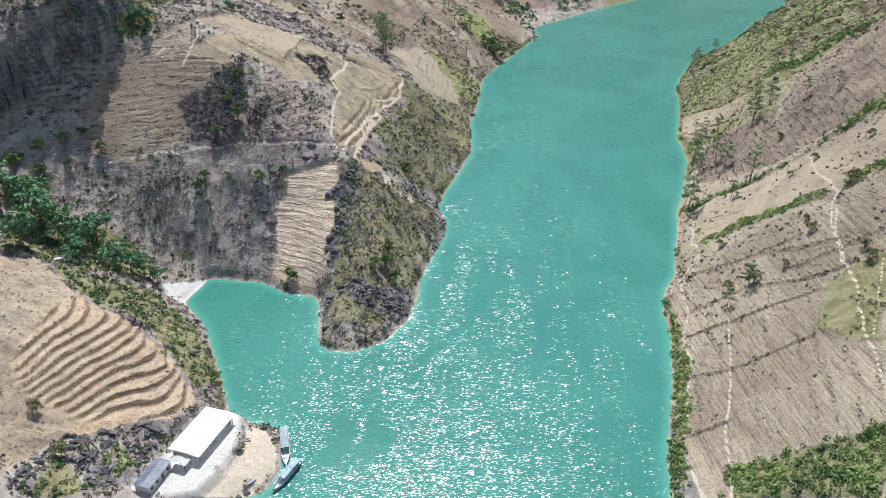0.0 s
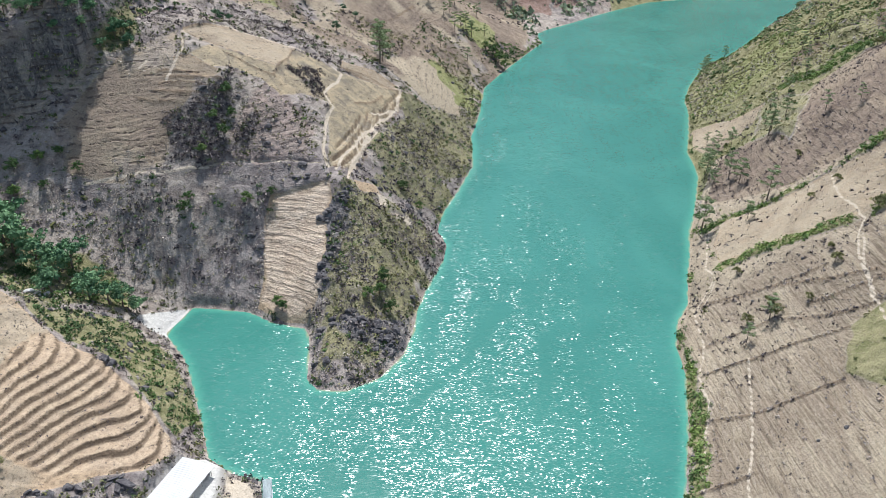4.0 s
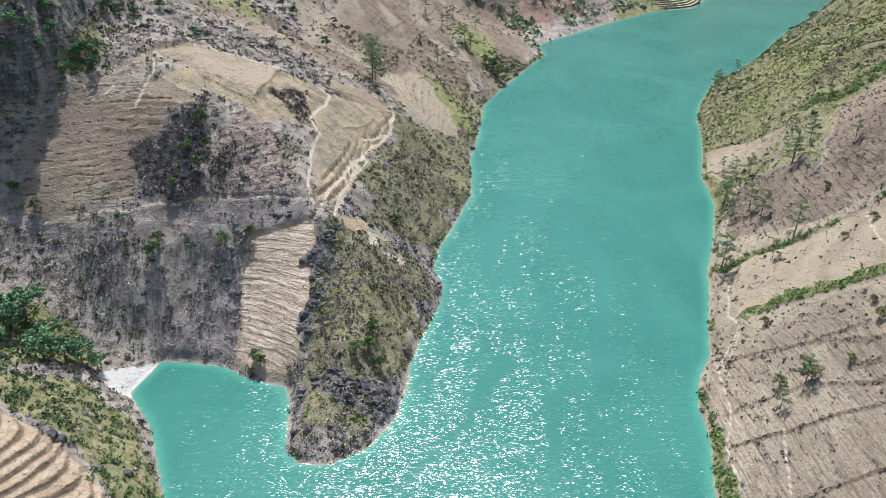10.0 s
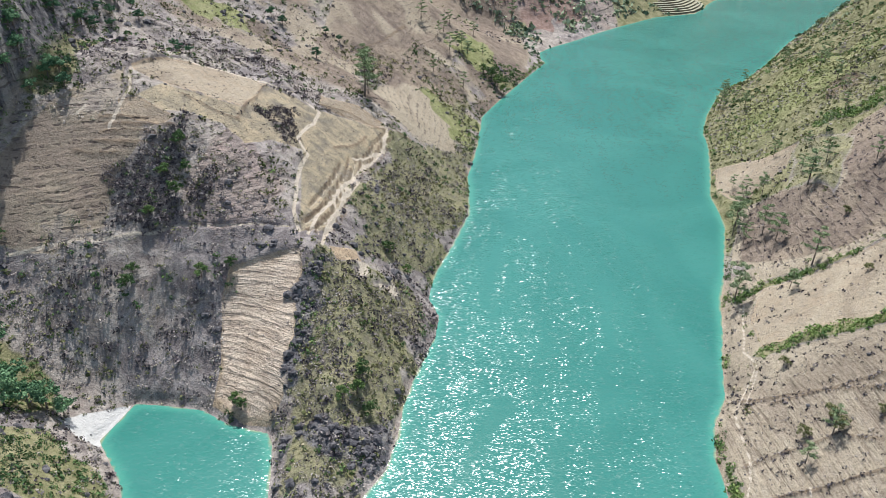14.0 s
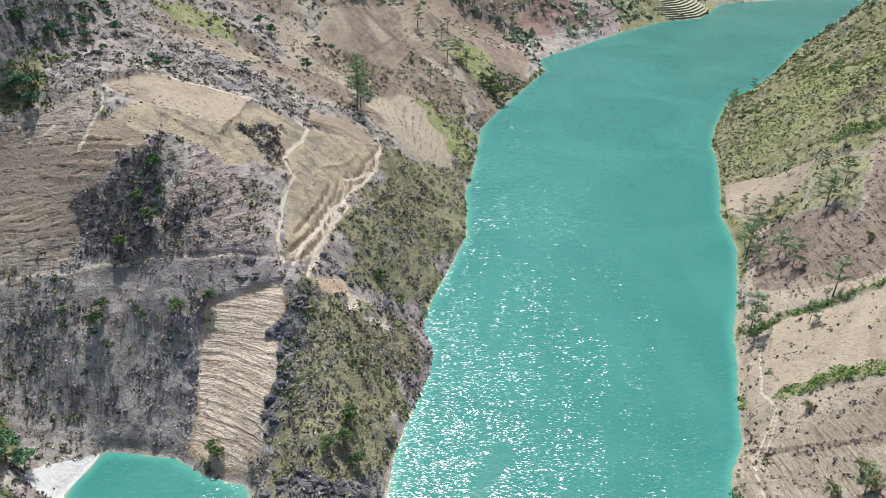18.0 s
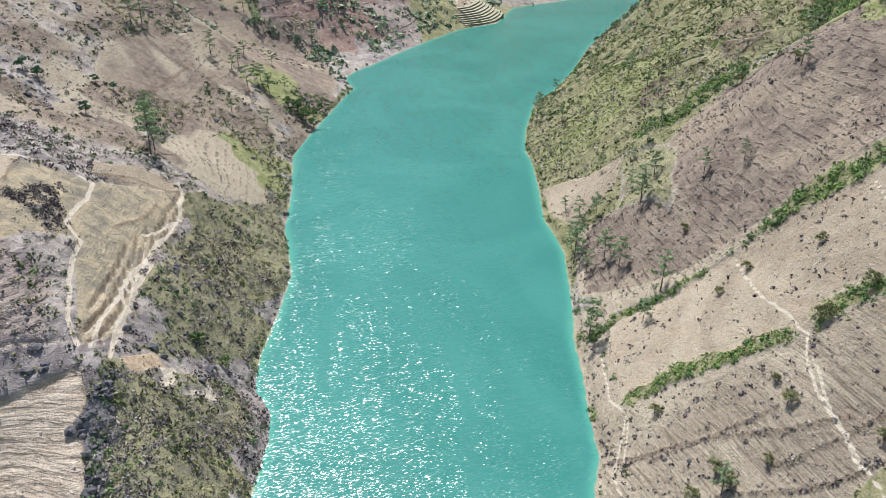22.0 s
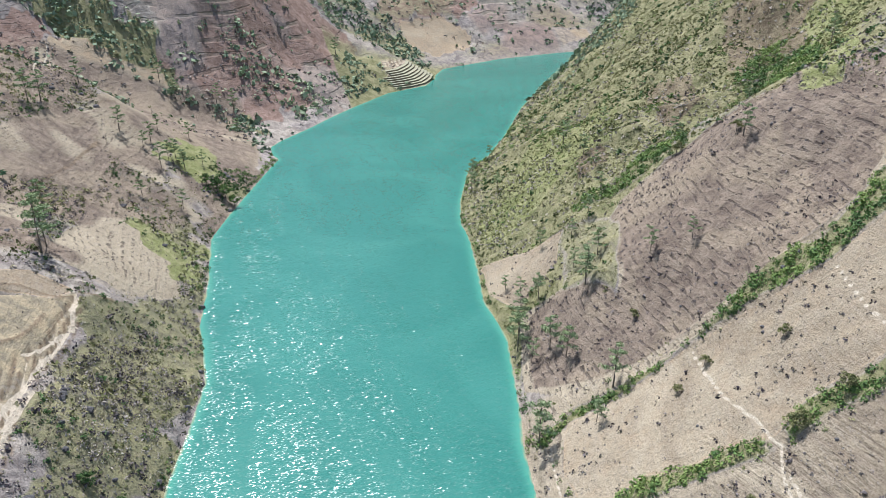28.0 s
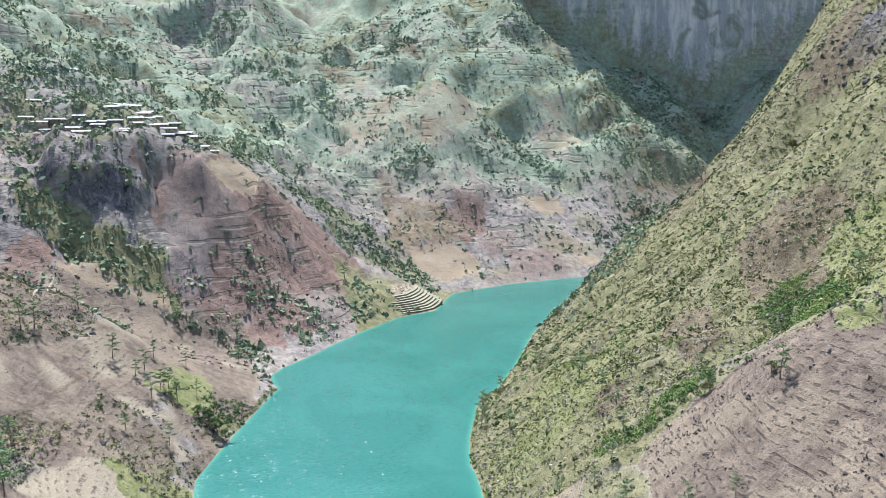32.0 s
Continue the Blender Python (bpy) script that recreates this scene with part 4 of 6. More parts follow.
    c["grass"] = np.maximum(c["grass"], 0.5 * bare * ease(790, 850, y) * ease(-0.5, 0.2, rough(x, y, 70, 3, 247)))
    c["red"] = np.maximum(c["red"], 0.55 * bare * ease(735, 760, y) * ease(1000, 940, y) * ease(-0.2, 0.4, rough(x, y, 60, 3, 249)))
    hill = ease(412, 432, y) * ease(745, 715, y) * ease(75, 60, x)
    c["tilled"] = np.maximum(c["tilled"], hill * np.maximum(c["soil"], 0.75 * bare * ease(-0.7, 0.1, rough(x, y, 30, 3, 243))))
    c["heath"] = np.maximum(c["heath"], 0.85 * hill * ease(-0.5, 0.3, rough(x, y, 38, 3, 245)))
    c["soil"] = c["soil"] * (1 - 0.55 * hill)
    c["tilled"] = np.where(x < -80, c["tilled"] * (0.5 + 0.5 * ease(-0.4, 0.3, rough(x, y, 12, 3, 241))), c["tilled"])
    # broken ledges along the contours, and old field terraces on the far slopes
    dry = (1 - c["grass"]) * (1 - c["terrace"]) * (1 - c["concrete"]) * (1 - c["path"])
    hills = 0.9 * ease(20, -10, x) * ease(268, 290, y) * ease(-0.25, 0.35, rough(x, y, 38, 3, 141)) * ease(860, 780, y)
    slope = 0.95 * c["tilled"] * ease(100, 120, x) * ease(270, 300, y)
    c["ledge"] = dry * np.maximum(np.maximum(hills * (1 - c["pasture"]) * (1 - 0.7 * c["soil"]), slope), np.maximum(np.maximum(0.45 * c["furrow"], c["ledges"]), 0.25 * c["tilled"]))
    c["fern"] = np.maximum(c["fern"], 0.75 * ease(820, 900, y) * ease(0.15, 0.5, rough(x, y, 130, 4, 181)) * (1 - c["crag"]))
    c["rock"] = np.maximum(c["rock"], 0.3 * ease(900, 1000, y) * ease(0.45, 0.75, rough(x, y, 90, 4, 183)) * (1 - c["soil"]))
    c["tilled"] = np.maximum(c["tilled"], 0.62 * c["soil"] * np.maximum.reduce([ease(80, 95, x), ease(318, 330, y) * ease(-15, -25, x), ease(410, 430, y), ease(-98, -108, x) * (1 - c["terrace"])]))
    c["rows"] = np.clip(c["tilled"] - c["heath"], 0, 1) * ease(66, 72, x) * ease(262, 250, y)
    c["heath"] = np.where(x < -80, np.maximum(c["heath"], 0.55 * c["tilled"]), c["heath"])
    steps_far = c["bench"] * ease(700, 740, y)
    c["dust"] = np.maximum(c["soil"] * c["furrow"] * ease(300, 296, y) * ease(-80, -72, x), np.maximum(steps_far, 0.25 * c["terrace"]))
    c["ledge"] = np.maximum(c["ledge"], steps_far)
    c["benches"] = ease(700, 800, y) * ease(-0.1, 0.3, rough(x, y, 95, 3, 147)) * (1 - c["wood"]) * (1 - c["crag"])
    c["grass"] = np.maximum(c["grass"], np.maximum(c["pasture"] * 0.52, np.maximum(c["green"] * 0.9, np.maximum(c["olive"] * 0.6, c["wood"] * 0.7))))
    c["soil"] = np.maximum(c["soil"], 0.45 * c["pasture"])
    c["red"] = c["red"] * np.where(y < 420, 0.45, 1.0)
    c["furrow"] = np.maximum(c["furrow"], np.maximum(c["terrace"], 0.5 * c["pasture"]))
    return c


VILLAGE = [(-78, 857, 14), (-66, 862, 11), (-60, 864, 9), (-43, 846, 15), (-39, 863, 10), (-27, 864, 12), (-15, 848, 9), (-14, 838, 11), (-13, 905, 12), (-8, 920, 10), (-18, 912, 9),
           (-1, 897, 13), (10, 900, 9), (26, 905, 9), (21, 870, 11), (35, 885, 9), (21, 855, 8), (46, 862, 13), (-83, 885, 9), (-64, 973, 12), (15, 874, 9),
           (-86, 861, 9), (-20, 861, 10), (5, 884, 8),
           (-52, 853, 12), (-33, 856, 9), (-5, 872, 10), (8, 862, 9), (30, 868, 8), (-24, 897, 11), (3, 912, 9), (-48, 870, 8), (40, 876, 8), (55, 858, 9), (-70, 850, 8), (-2, 858, 8)]


def stepped(h, rise, share):
    """Height cut into level benches with steep risers, and where the risers are."""
    k = h / rise
    f = k - np.floor(k)
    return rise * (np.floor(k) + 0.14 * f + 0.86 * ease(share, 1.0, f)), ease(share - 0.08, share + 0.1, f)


def ground_height(x, y, c):
    h, d = smooth_height(x, y)
    shore = ease(1, 14, d)
    tame = 1 - 0.8 * np.maximum(np.maximum(c["soil"], c["tilled"]), np.maximum(c["concrete"], np.maximum(c["pasture"], c["path"])))
    lump = rough(x, y, 16, 4, 3) * 0.9 * shore * tame
    ridged = 1 - np.abs(rough(x, y, 70, 4, 8))
    grow = ease(500, 900, y) + 0.45 * ease(60, 140, h)
    lump = lump + (ridged - 0.6) * (10 + 8 * ease(900, 1100, y)) * grow * ease(20, 90, d) * (1 - 0.5 * c["soil"]) * tame
    ribs = 1 - np.abs(rough(x * 1.3 - 0.5 * y, y * 0.6 + 0.3 * x, 260, 3, 66))
    lump = lump + (ribs - 0.65) * 60 * ease(900, 1150, y)
    lump = lump + (0.55 - np.abs(rough(x, y, 34, 3, 61))) * 3.4 * (1 + 1.3 * ease(150, 200, x) * ease(370, 430, y) * ease(860, 780, y)) * ease(4, 30, d) * tame
    lump = lump + c["rock"] * (np.abs(rough(x, y, 7, 3, 17)) * 2.2 - 0.5) * shore
    dug = c["soil"] * ease(-90, -100, x) * ease(260, 240, y) * (1 - c["terrace"])
    h = h + lump + dug * (0.9 * rough(x, y, 6, 3, 71) + 0.5 * np.abs(rough(x, y, 3.2, 2, 72)))
    bent = h + 0.3 * rough(x, y, 18, 3, 5) + 0.16 * rough(x, y, 4, 2, 6)
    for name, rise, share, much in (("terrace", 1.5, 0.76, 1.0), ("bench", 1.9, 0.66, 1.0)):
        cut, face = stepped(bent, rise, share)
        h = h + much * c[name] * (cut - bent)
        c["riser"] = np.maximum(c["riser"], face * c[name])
        if name == "bench":
            c["path"] = np.maximum(c["path"], 0.6 * c[name] * (1 - face) * ease(0.3, 0.6, bent / rise - np.floor(bent / rise)))
    rows = c["furrow"] * (1 - c["terrace"]) * (1 - c["pasture"])
    bent = h + 0.8 * rough(x, y, 10, 3, 5)
    cut, face = stepped(bent, 1.5, 0.68)
    much = 0.2 + 0.8 * ease(-0.5, 0.4, rough(x, y, 26, 2, 77))
    h = h + (0.7 * much + 0.25 * c["dust"]) * rows * (cut - bent)
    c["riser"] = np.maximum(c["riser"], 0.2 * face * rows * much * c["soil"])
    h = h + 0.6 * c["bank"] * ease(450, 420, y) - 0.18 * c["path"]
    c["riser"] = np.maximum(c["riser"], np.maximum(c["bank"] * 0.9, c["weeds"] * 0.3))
    for hx, hy, size in VILLAGE:
        near = np.where((np.abs(x - hx) < 14) & (np.abs(y - hy) < 14))[0]
        w = ease(1.0, 0.55, np.hypot((x[near] - hx) / 12, (y[near] - hy) / 10))
        h[near] = h[near] * (1 - w) + w * smooth_height(np.array([float(hx)]), np.array([float(hy)]))[0][0]
    pad = c["concrete"]
    h = h * (1 - pad) + 4.6 * pad
    return np.where(d > 0, np.maximum(h, 0.05 + 0.05 * np.minimum(d, 2)), smooth_height(x, y)[0])
XS = steps(-1500, [(-185, -124, 1.0), (-124, -74, 0.5), (-74, -40, 0.6), (-40, 12, 0.85), (12, 76, 1.6), (76, 150, 0.75), (150, 235, 1.0)], 1700, 1.06, 1.04)
YS = steps(-300, [(138, 216, 0.5), (216, 246, 0.8), (246, 298, 0.6), (298, 338, 0.7), (338, 440, 0.95)], 2700, 1.08, 1.011)
GX, GY = (a.ravel() for a in np.meshgrid(XS, YS))
COVER = land_cover(GX, GY)
GZ = ground_height(GX, GY, COVER)
ground_mesh, _ = grid_mesh("ground", XS, YS, GZ)
for key in ("red", "grass", "soil", "tilled", "rock", "path", "furrow", "concrete", "riser", "haze_pale", "sand", "fern", "meadow", "ledge", "benches", "crag", "dust", "heath", "rows"):
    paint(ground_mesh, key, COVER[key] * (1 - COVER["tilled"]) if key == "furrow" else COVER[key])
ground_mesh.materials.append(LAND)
ground = tagged(new("ground", ground_mesh), "dry terraced limestone hillsides with brown scrub and fields", "hillside", kind="structure")

WX, WY = np.arange(-110, 760, 2.5), np.arange(-240, 905, 2.5)
wx, wy = np.meshgrid(WX, WY)
wd = shore_line_distance(wx.ravel(), wy.ravel())
water_mesh, used = grid_mesh("water", WX, WY, np.zeros(wx.size), wd < 5)
wd_used = wd[used]
paint(water_mesh, "shoal", np.exp(np.minimum(wd_used, 0) / (2.4 + 1.3 * wave_noise(wx.ravel()[used], wy.ravel()[used], 23, 5))))
# smooth lanes left on the water by passing boats
slick = np.zeros(len(used))
lx, ly = wx.ravel()[used], wy.ravel()[used]
lx, ly = lx + 2.2 * rough(lx, ly, 9, 3, 211), ly + 2.2 * rough(lx, ly, 9, 3, 213)
for width, lane in ((1.5, [(-8, 205), (-2, 214), (12, 240), (24, 262)]), (0.6, [(44, 215), (54, 250), (62, 290), (66, 330)]), (3.4, [(-33, 162), (-29, 170), (-31, 176)]),
                    (3.2, [(-22, 163), (-19, 171), (-20, 177)]), (0.8, [(20, 300), (26, 350), (34, 390)]), (1.0, [(30, 200), (34, 222), (40, 245)])):
    slick = np.maximum(slick, 0.85 * ease(width + 2.0, width - 1.0, line_distance(lx, ly, lane)))
bay = ease(-40, -52, wx.ravel()[used]) * ease(196, 222, wy.ravel()[used] + 0.25 * wx.ravel()[used] + 25)
slick = np.maximum(slick, 0.25 * bay)
paint(water_mesh, "slick", slick)
water_mesh.materials.append(LAKE)
tagged(new("water", water_mesh), "calm turquoise reservoir water with glittering wind ripples", "lake", kind="structure")


# ---- scattered cover: scrub, bushes, tufts and stones ----
GZ2 = GZ.reshape(len(YS), len(XS))


def sample(table, x, y):
    i, j = np.clip(np.searchsorted(XS, x) - 1, 0, len(XS) - 2), np.clip(np.searchsorted(YS, y) - 1, 0, len(YS) - 2)
    a, b = (x - XS[i]) / (XS[i + 1] - XS[i]), (y - YS[j]) / (YS[j + 1] - YS[j])
    return (table[j, i] * (1 - a) + table[j, i + 1] * a) * (1 - b) + (table[j + 1, i] * (1 - a) + table[j + 1, i + 1] * a) * b


def ground_at(x, y):
    return float(sample(GZ2, np.array([float(x)]), np.array([float(y)]))[0])


def cover_at(name, x, y):
    return sample(COVER[name].reshape(GZ2.shape), x, y)


def leaf_material(name, tones, gloss=0.2):
    m, nt, bsdf, add, tie = node_kit(name)
    tone = attr(nt, "tone")
    geo = nt.nodes.new("ShaderNodeNewGeometry").outputs["Random Per Island"]
    n = nt.nodes.new("ShaderNodeValToRGB")
    for k, (at, colour) in enumerate(tones):
        e = n.color_ramp.elements[k] if k < 2 else n.color_ramp.elements.new(at)
        e.position, e.color = at, (*colour, 1)
    tie(calc(nt, "ADD", tone, calc(nt, "MULTIPLY", calc(nt, "SUBTRACT", geo, 0.5), 0.36)), n.inputs[0])
    tie(n.outputs[0], bsdf.inputs["Base Color"])
    bsdf.inputs["Roughness"].default_value = 0.75
    bsdf.inputs["Specular IOR Level"].default_value = gloss
    return m


TWIGS = leaf_material("dry_scrub_twigs", [(0.0, (0.06, 0.049, 0.055)), (1.0, (0.20, 0.215, 0.105)), (0.38, (0.33, 0.288, 0.262)), (0.72, (0.49, 0.435, 0.36))], 0.1)
GREEN = leaf_material("bush_leaves", [(0.0, (0.04, 0.075, 0.03)), (1.0, (0.22, 0.29, 0.085)), (0.5, (0.09, 0.155, 0.05)), (0.75, (0.14, 0.215, 0.06))])
OLIVE = leaf_material("hill_grass_clumps", [(0.0, (0.09, 0.10, 0.045)), (1.0, (0.43, 0.375, 0.24)), (0.45, (0.205, 0.21, 0.085)), (0.75, (0.32, 0.295, 0.15))], 0.1)
TREE_LEAF = leaf_material("tree_leaves", [(0.0, (0.03, 0.07, 0.038)), (1.0, (0.20, 0.33, 0.16)), (0.5, (0.075, 0.16, 0.08)), (0.75, (0.135, 0.24, 0.115))])
# Mountain leaves lightened and greyed in colour in place of distance haze.
HAZED_LEAF = leaf_material("hazed_scrub_leaves", [(0.0, (0.125, 0.165, 0.11)), (1.0, (0.36, 0.41, 0.26)), (0.5, (0.20, 0.26, 0.165)), (0.75, (0.27, 0.33, 0.20))], 0.1)
NEEDLES = leaf_material("pine_needles", [(0.0, (0.10, 0.16, 0.08)), (1.0, (0.34, 0.40, 0.21)), (0.5, (0.22, 0.285, 0.135))])


def spray_mesh(name, x, y, z, size, flat, tone, leaves, rng, mat, spread=1.0, leaf=1.0):
    """Many clumps in one mesh, each a dome of small leaf sprays."""
    n = len(x)
    u = rng.normal(size=(n, leaves, 3))
    u[..., 2] = np.abs(u[..., 2]) * 0.9 - 0.1
    u /= np.linalg.norm(u, axis=2, keepdims=True)
    rad = size[:, None, None] * (0.45 + 0.55 * rng.random((n, leaves, 1)))
    centre = u * rad * np.stack([np.ones(n), np.ones(n), flat], 1)[:, None, :] * spread
    centre += np.stack([x, y, z], 1)[:, None, :]
    a = rng.normal(size=(n, leaves, 3))
    a -= u * (a * u).sum(2, keepdims=True) * 0.7
    a /= np.linalg.norm(a, axis=2, keepdims=True)
    b = np.cross(u + 0.5 * rng.normal(size=u.shape), a)
    b /= np.linalg.norm(b, axis=2, keepdims=True) + 1e-9
    s = leaf * size[:, None, None] * (0.28 + 0.30 * rng.random((n, leaves, 1)))
    quad = np.stack([centre - a * s, centre - b * s * 0.6, centre + a * s, centre + b * s * 0.6], 2).reshape(-1, 3)
    me = bpy.data.meshes.new(name)
    k = len(quad)
    me.vertices.add(k)
    me.vertices.foreach_set("co", quad.astype(np.float32).ravel())
    me.loops.add(k)
    me.loops.foreach_set("vertex_index", np.arange(k, dtype=np.int32))
    me.polygons.add(k // 4)
    me.polygons.foreach_set("loop_start", np.arange(0, k, 4, dtype=np.int32))
    me.update()
    paint(me, "tone", np.repeat(tone, leaves * 4))
    me.materials.append(mat)
    return me


def scatter(seed, count, box, density):
    rng = np.random.default_rng(seed)
    x, y = rng.uniform(box[0], box[1], count), rng.uniform(box[2], box[3], count)
    d = shore_line_distance(x, y)
    keep = (rng.random(count) < density(x, y, d)) & (d > 0.6)
    x, y = x[keep], y[keep]
    return x, y, sample(GZ2, x, y), rng


def worked(x, y):
    """Ground kept bare by farming."""
    return np.clip(np.maximum.reduce([cover_at(k, x, y) for k in ("soil", "tilled", "path", "concrete", "pasture", "sand")]), 0, 1)


def lush(x, y):
    return np.clip(np.maximum.reduce([cover_at(k, x, y) for k in ("green", "wood")]), 0, 1)


def patchy(x, y, size, seed, lo=-0.4, hi=0.5):
    return ease(lo, hi, rough(x, y, size, 3, seed))


def plant(name, label, seed, count, box, density, size, flat, tone, leaves, mat, category="scrub", leaf=1.0):
    x, y, z, rng = scatter(seed, count, box, density)
    n = len(x)
    s = rng.uniform(*size, n) * (0.7 + 0.6 * rng.random(n) ** 2)
    t = np.clip(tone(x, y) + rng.normal(0, 0.09, n), 0, 1)
    me = spray_mesh(name, x, y, z - 0.1 * s, s, np.full(n, flat), t, leaves, rng, mat, leaf=leaf)
    return tagged(new(name, me), label, category, kind="stuff")


WEST, EAST = (-200, 60, 125, 700), (60, 330, 110, 640)
plant("dry_scrub", "dense leafless brown and grey scrub covering the dry slopes", 11, 62000, WEST,
      lambda x, y, d: (1 - worked(x, y)) * (1 - 0.8 * lush(x, y)) * (1 - 0.6 * cover_at("red", x, y)) * (0.15 + 0.85 * patchy(x, y, 22, 3)) * (1 - 0.6 * ease(400, 470, y)),
      (0.7, 1.5), 0.8, lambda x, y: 0.46 + 0.34 * rough(x, y, 26, 3, 9) + 0.24 * rough(x, y, 7, 2, 10) + 0.06 * cover_at("olive", x, y) + 0.12 * rough(x, y, 60, 2, 14), 14, TWIGS, leaf=0.6)
plant("dark_thicket", "dark brown leafless thickets in hollows of the slope", 23, 30000, WEST,
      lambda x, y, d: (1 - worked(x, y)) * (1 - 0.5 * lush(x, y)) * (0.85 * cover_at("thicket", x, y) + patchy(x, y, 26, 151, 0.0, 0.45) * 0.42 + 0.35 * patchy(x, y, 60, 153, 0.2, 0.6) + 0.04) * (1 - 0.65 * ease(405, 450, y)),
      (0.9, 2.1), 0.9, lambda x, y: 0.03 + 0.12 * rough(x, y, 12, 2, 155), 15, TWIGS, "bush", 0.65)
plant("dark_thicket", "dense dark purple-brown thicket between the old terraces", 28, 14000, (-125, -45, 265, 385),
      lambda x, y, d: (1 - cover_at("path", x, y)) * cover_at("thicket", x, y) * ease(294, 300, y),
      (0.7, 1.6), 1.0, lambda x, y: 0.03 + 0.16 * rough(x, y, 9, 2, 156), 14, TWIGS, "bush", 0.6)
plant("dark_thicket", "dark brown leafless bushes between olive grass on the headland", 29, 16000, (-40, 25, 215, 480),
      lambda x, y, d: 0.42 * cover_at("olive", x, y) * patchy(x, y, 11, 157, 0.0, 0.4),
      (0.7, 1.7), 0.9, lambda x, y: 0.2 + 0.2 * rough(x, y, 9, 2, 158), 12, TWIGS, "bush", 0.6)
plant("olive_bushes", "grey-green bushes scattered through the dry scrub", 22, 28000, WEST,
      lambda x, y, d: (1 - worked(x, y)) * (1 - lush(x, y)) * (patchy(x, y, 30, 131, -0.2, 0.5) * 0.75 + 0.14 + 0.22 * cover_at("olive", x, y)),
      (0.8, 1.9), 0.9, lambda x, y: 0.12 + 0.28 * rough(x, y, 14, 2, 133) + 0.3 * cover_at("olive", x, y), 11, OLIVE, "bush", 0.75)
plant("straw_grass", "thin straw-coloured grass tussocks between the scrub", 21, 38000, WEST,
      lambda x, y, d: (1 - worked(x, y)) * (1 - 0.8 * lush(x, y)) * (0.2 + 0.8 * patchy(x, y, 18, 121)) * 0.7,
      (0.4, 0.9), 0.6, lambda x, y: 0.85 + 0.2 * rough(x, y, 24, 2, 123), 6, OLIVE)
plant("green_bushes", "leafy green bushes along gullies, banks and the water's edge", 12, 60000, WEST,
      lambda x, y, d: np.clip(0.75 * lush(x, y) + 0.12 * cover_at("thicket", x, y) + 0.22 * cover_at("olive", x, y) * patchy(x, y, 15, 6, 0.0, 0.5) + 0.14 * (1 - worked(x, y)) * patchy(x, y, 19, 13, 0.2, 0.6)
                              + 2.2 * near_cliff(x, y) * (1 - near_cliff(x, y)) * patchy(x, y, 9, 8, -0.1, 0.4) + 0.5 * ease(4, 1.5, d) * patchy(x, y, 12, 2, -0.2, 0.4), 0, 1) * (1 - cover_at("path", x, y)) * (1 - cover_at("concrete", x, y)) * (1 - cover_at("sand", x, y)),
      (0.8, 1.7), 0.9, lambda x, y: 0.42 + 0.28 * rough(x, y, 15, 2, 19), 26, GREEN, "bush", 0.62)
plant("hill_grass", "clumped green and straw-coloured grass and fern on the hillside", 13, 48000, (80, 310, 110, 600),
      lambda x, y, d: (1 - worked(x, y)) * (1 - lush(x, y)) * (1 - 0.8 * cover_at("fern", x, y)) * (0.3 + 0.7 * patchy(x, y, 14, 23)) * 0.62,
      (0.55, 1.25), 0.5, lambda x, y: 0.55 + 0.5 * rough(x, y, 40, 3, 29) + 0.3 * rough(x, y, 9, 2, 30), 8, OLIVE)
plant("meadow_grass", "bright yellow-green grass tussocks on the hillside", 24, 60000, (120, 560, 380, 740),
      lambda x, y, d: 0.8 * cover_at("meadow", x, y) + 0.3 * cover_at("grass", x, y) * patchy(x, y, 34, 161, 0.1, 0.5),
      (0.5, 1.2), 0.6, lambda x, y: 0.55 + 0.3 * rough(x, y, 12, 2, 163), 7, OLIVE)
plant("green_bushes", "bright green bushes in hedges between the fields and on the bank", 14, 120000, EAST,
      lambda x, y, d: np.clip(0.85 * lush(x, y) + 0.08 * (1 - worked(x, y)) * patchy(x, y, 17, 33, 0.1, 0.5) + 0.5 * ease(4, 1.5, d) * patchy(x, y, 12, 2, -0.2, 0.4), 0, 1) * (1 - cover_at("path", x, y)),
      (0.8, 1.8), 1.1, lambda x, y: 0.74 + 0.4 * rough(x, y, 9, 2, 19), 30, GREEN, "bush", 0.6)
plant("bank_weeds", "dry weeds and low green growth along the field banks", 25, 60000, (66, 180, 138, 275),
      lambda x, y, d: 0.5 * cover_at("bank", x, y) + 0.22 * cover_at("weeds", x, y),
      (0.3, 0.75), 0.9, lambda x, y: 0.15 + 0.5 * rough(x, y, 8, 2, 171) ** 2, 8, TWIGS, "weeds")
plant("field_weeds", "small dark tufts of dry weeds on the tilled fields", 15, 170000, (-180, 330, 140, 560),
      lambda x, y, d: (0.06 + 0.3 * patchy(x, y, 16, 173, 0.1, 0.5)) * np.maximum(worked(x, y) - cover_at("path", x, y) - cover_at("concrete", x, y) - cover_at("sand", x, y), 0) + 0.25 * cover_at("riser", x, y) + 0.12 * cover_at("soil", x, y) * ease(-95, -102, x),
      (0.18, 0.55), 0.9, lambda x, y: 0.08 + 0.2 * rough(x, y, 20, 2, 41), 7, TWIGS, "weeds")
# Dark twig clumps added in place of holes and short dark ledges.
plant("dark_clumps", "dark twig clumps standing in for pits and short ledges on the tilled slope", 26, 30000, (90, 330, 200, 420),
      lambda x, y, d: cover_at("tilled", x, y) * (0.10 + 0.4 * patchy(x, y, 14, 175, 0.2, 0.6)),
      (0.4, 1.1), 0.7, lambda x, y: 0.02 + 0 * x, 8, TWIGS, "weeds")
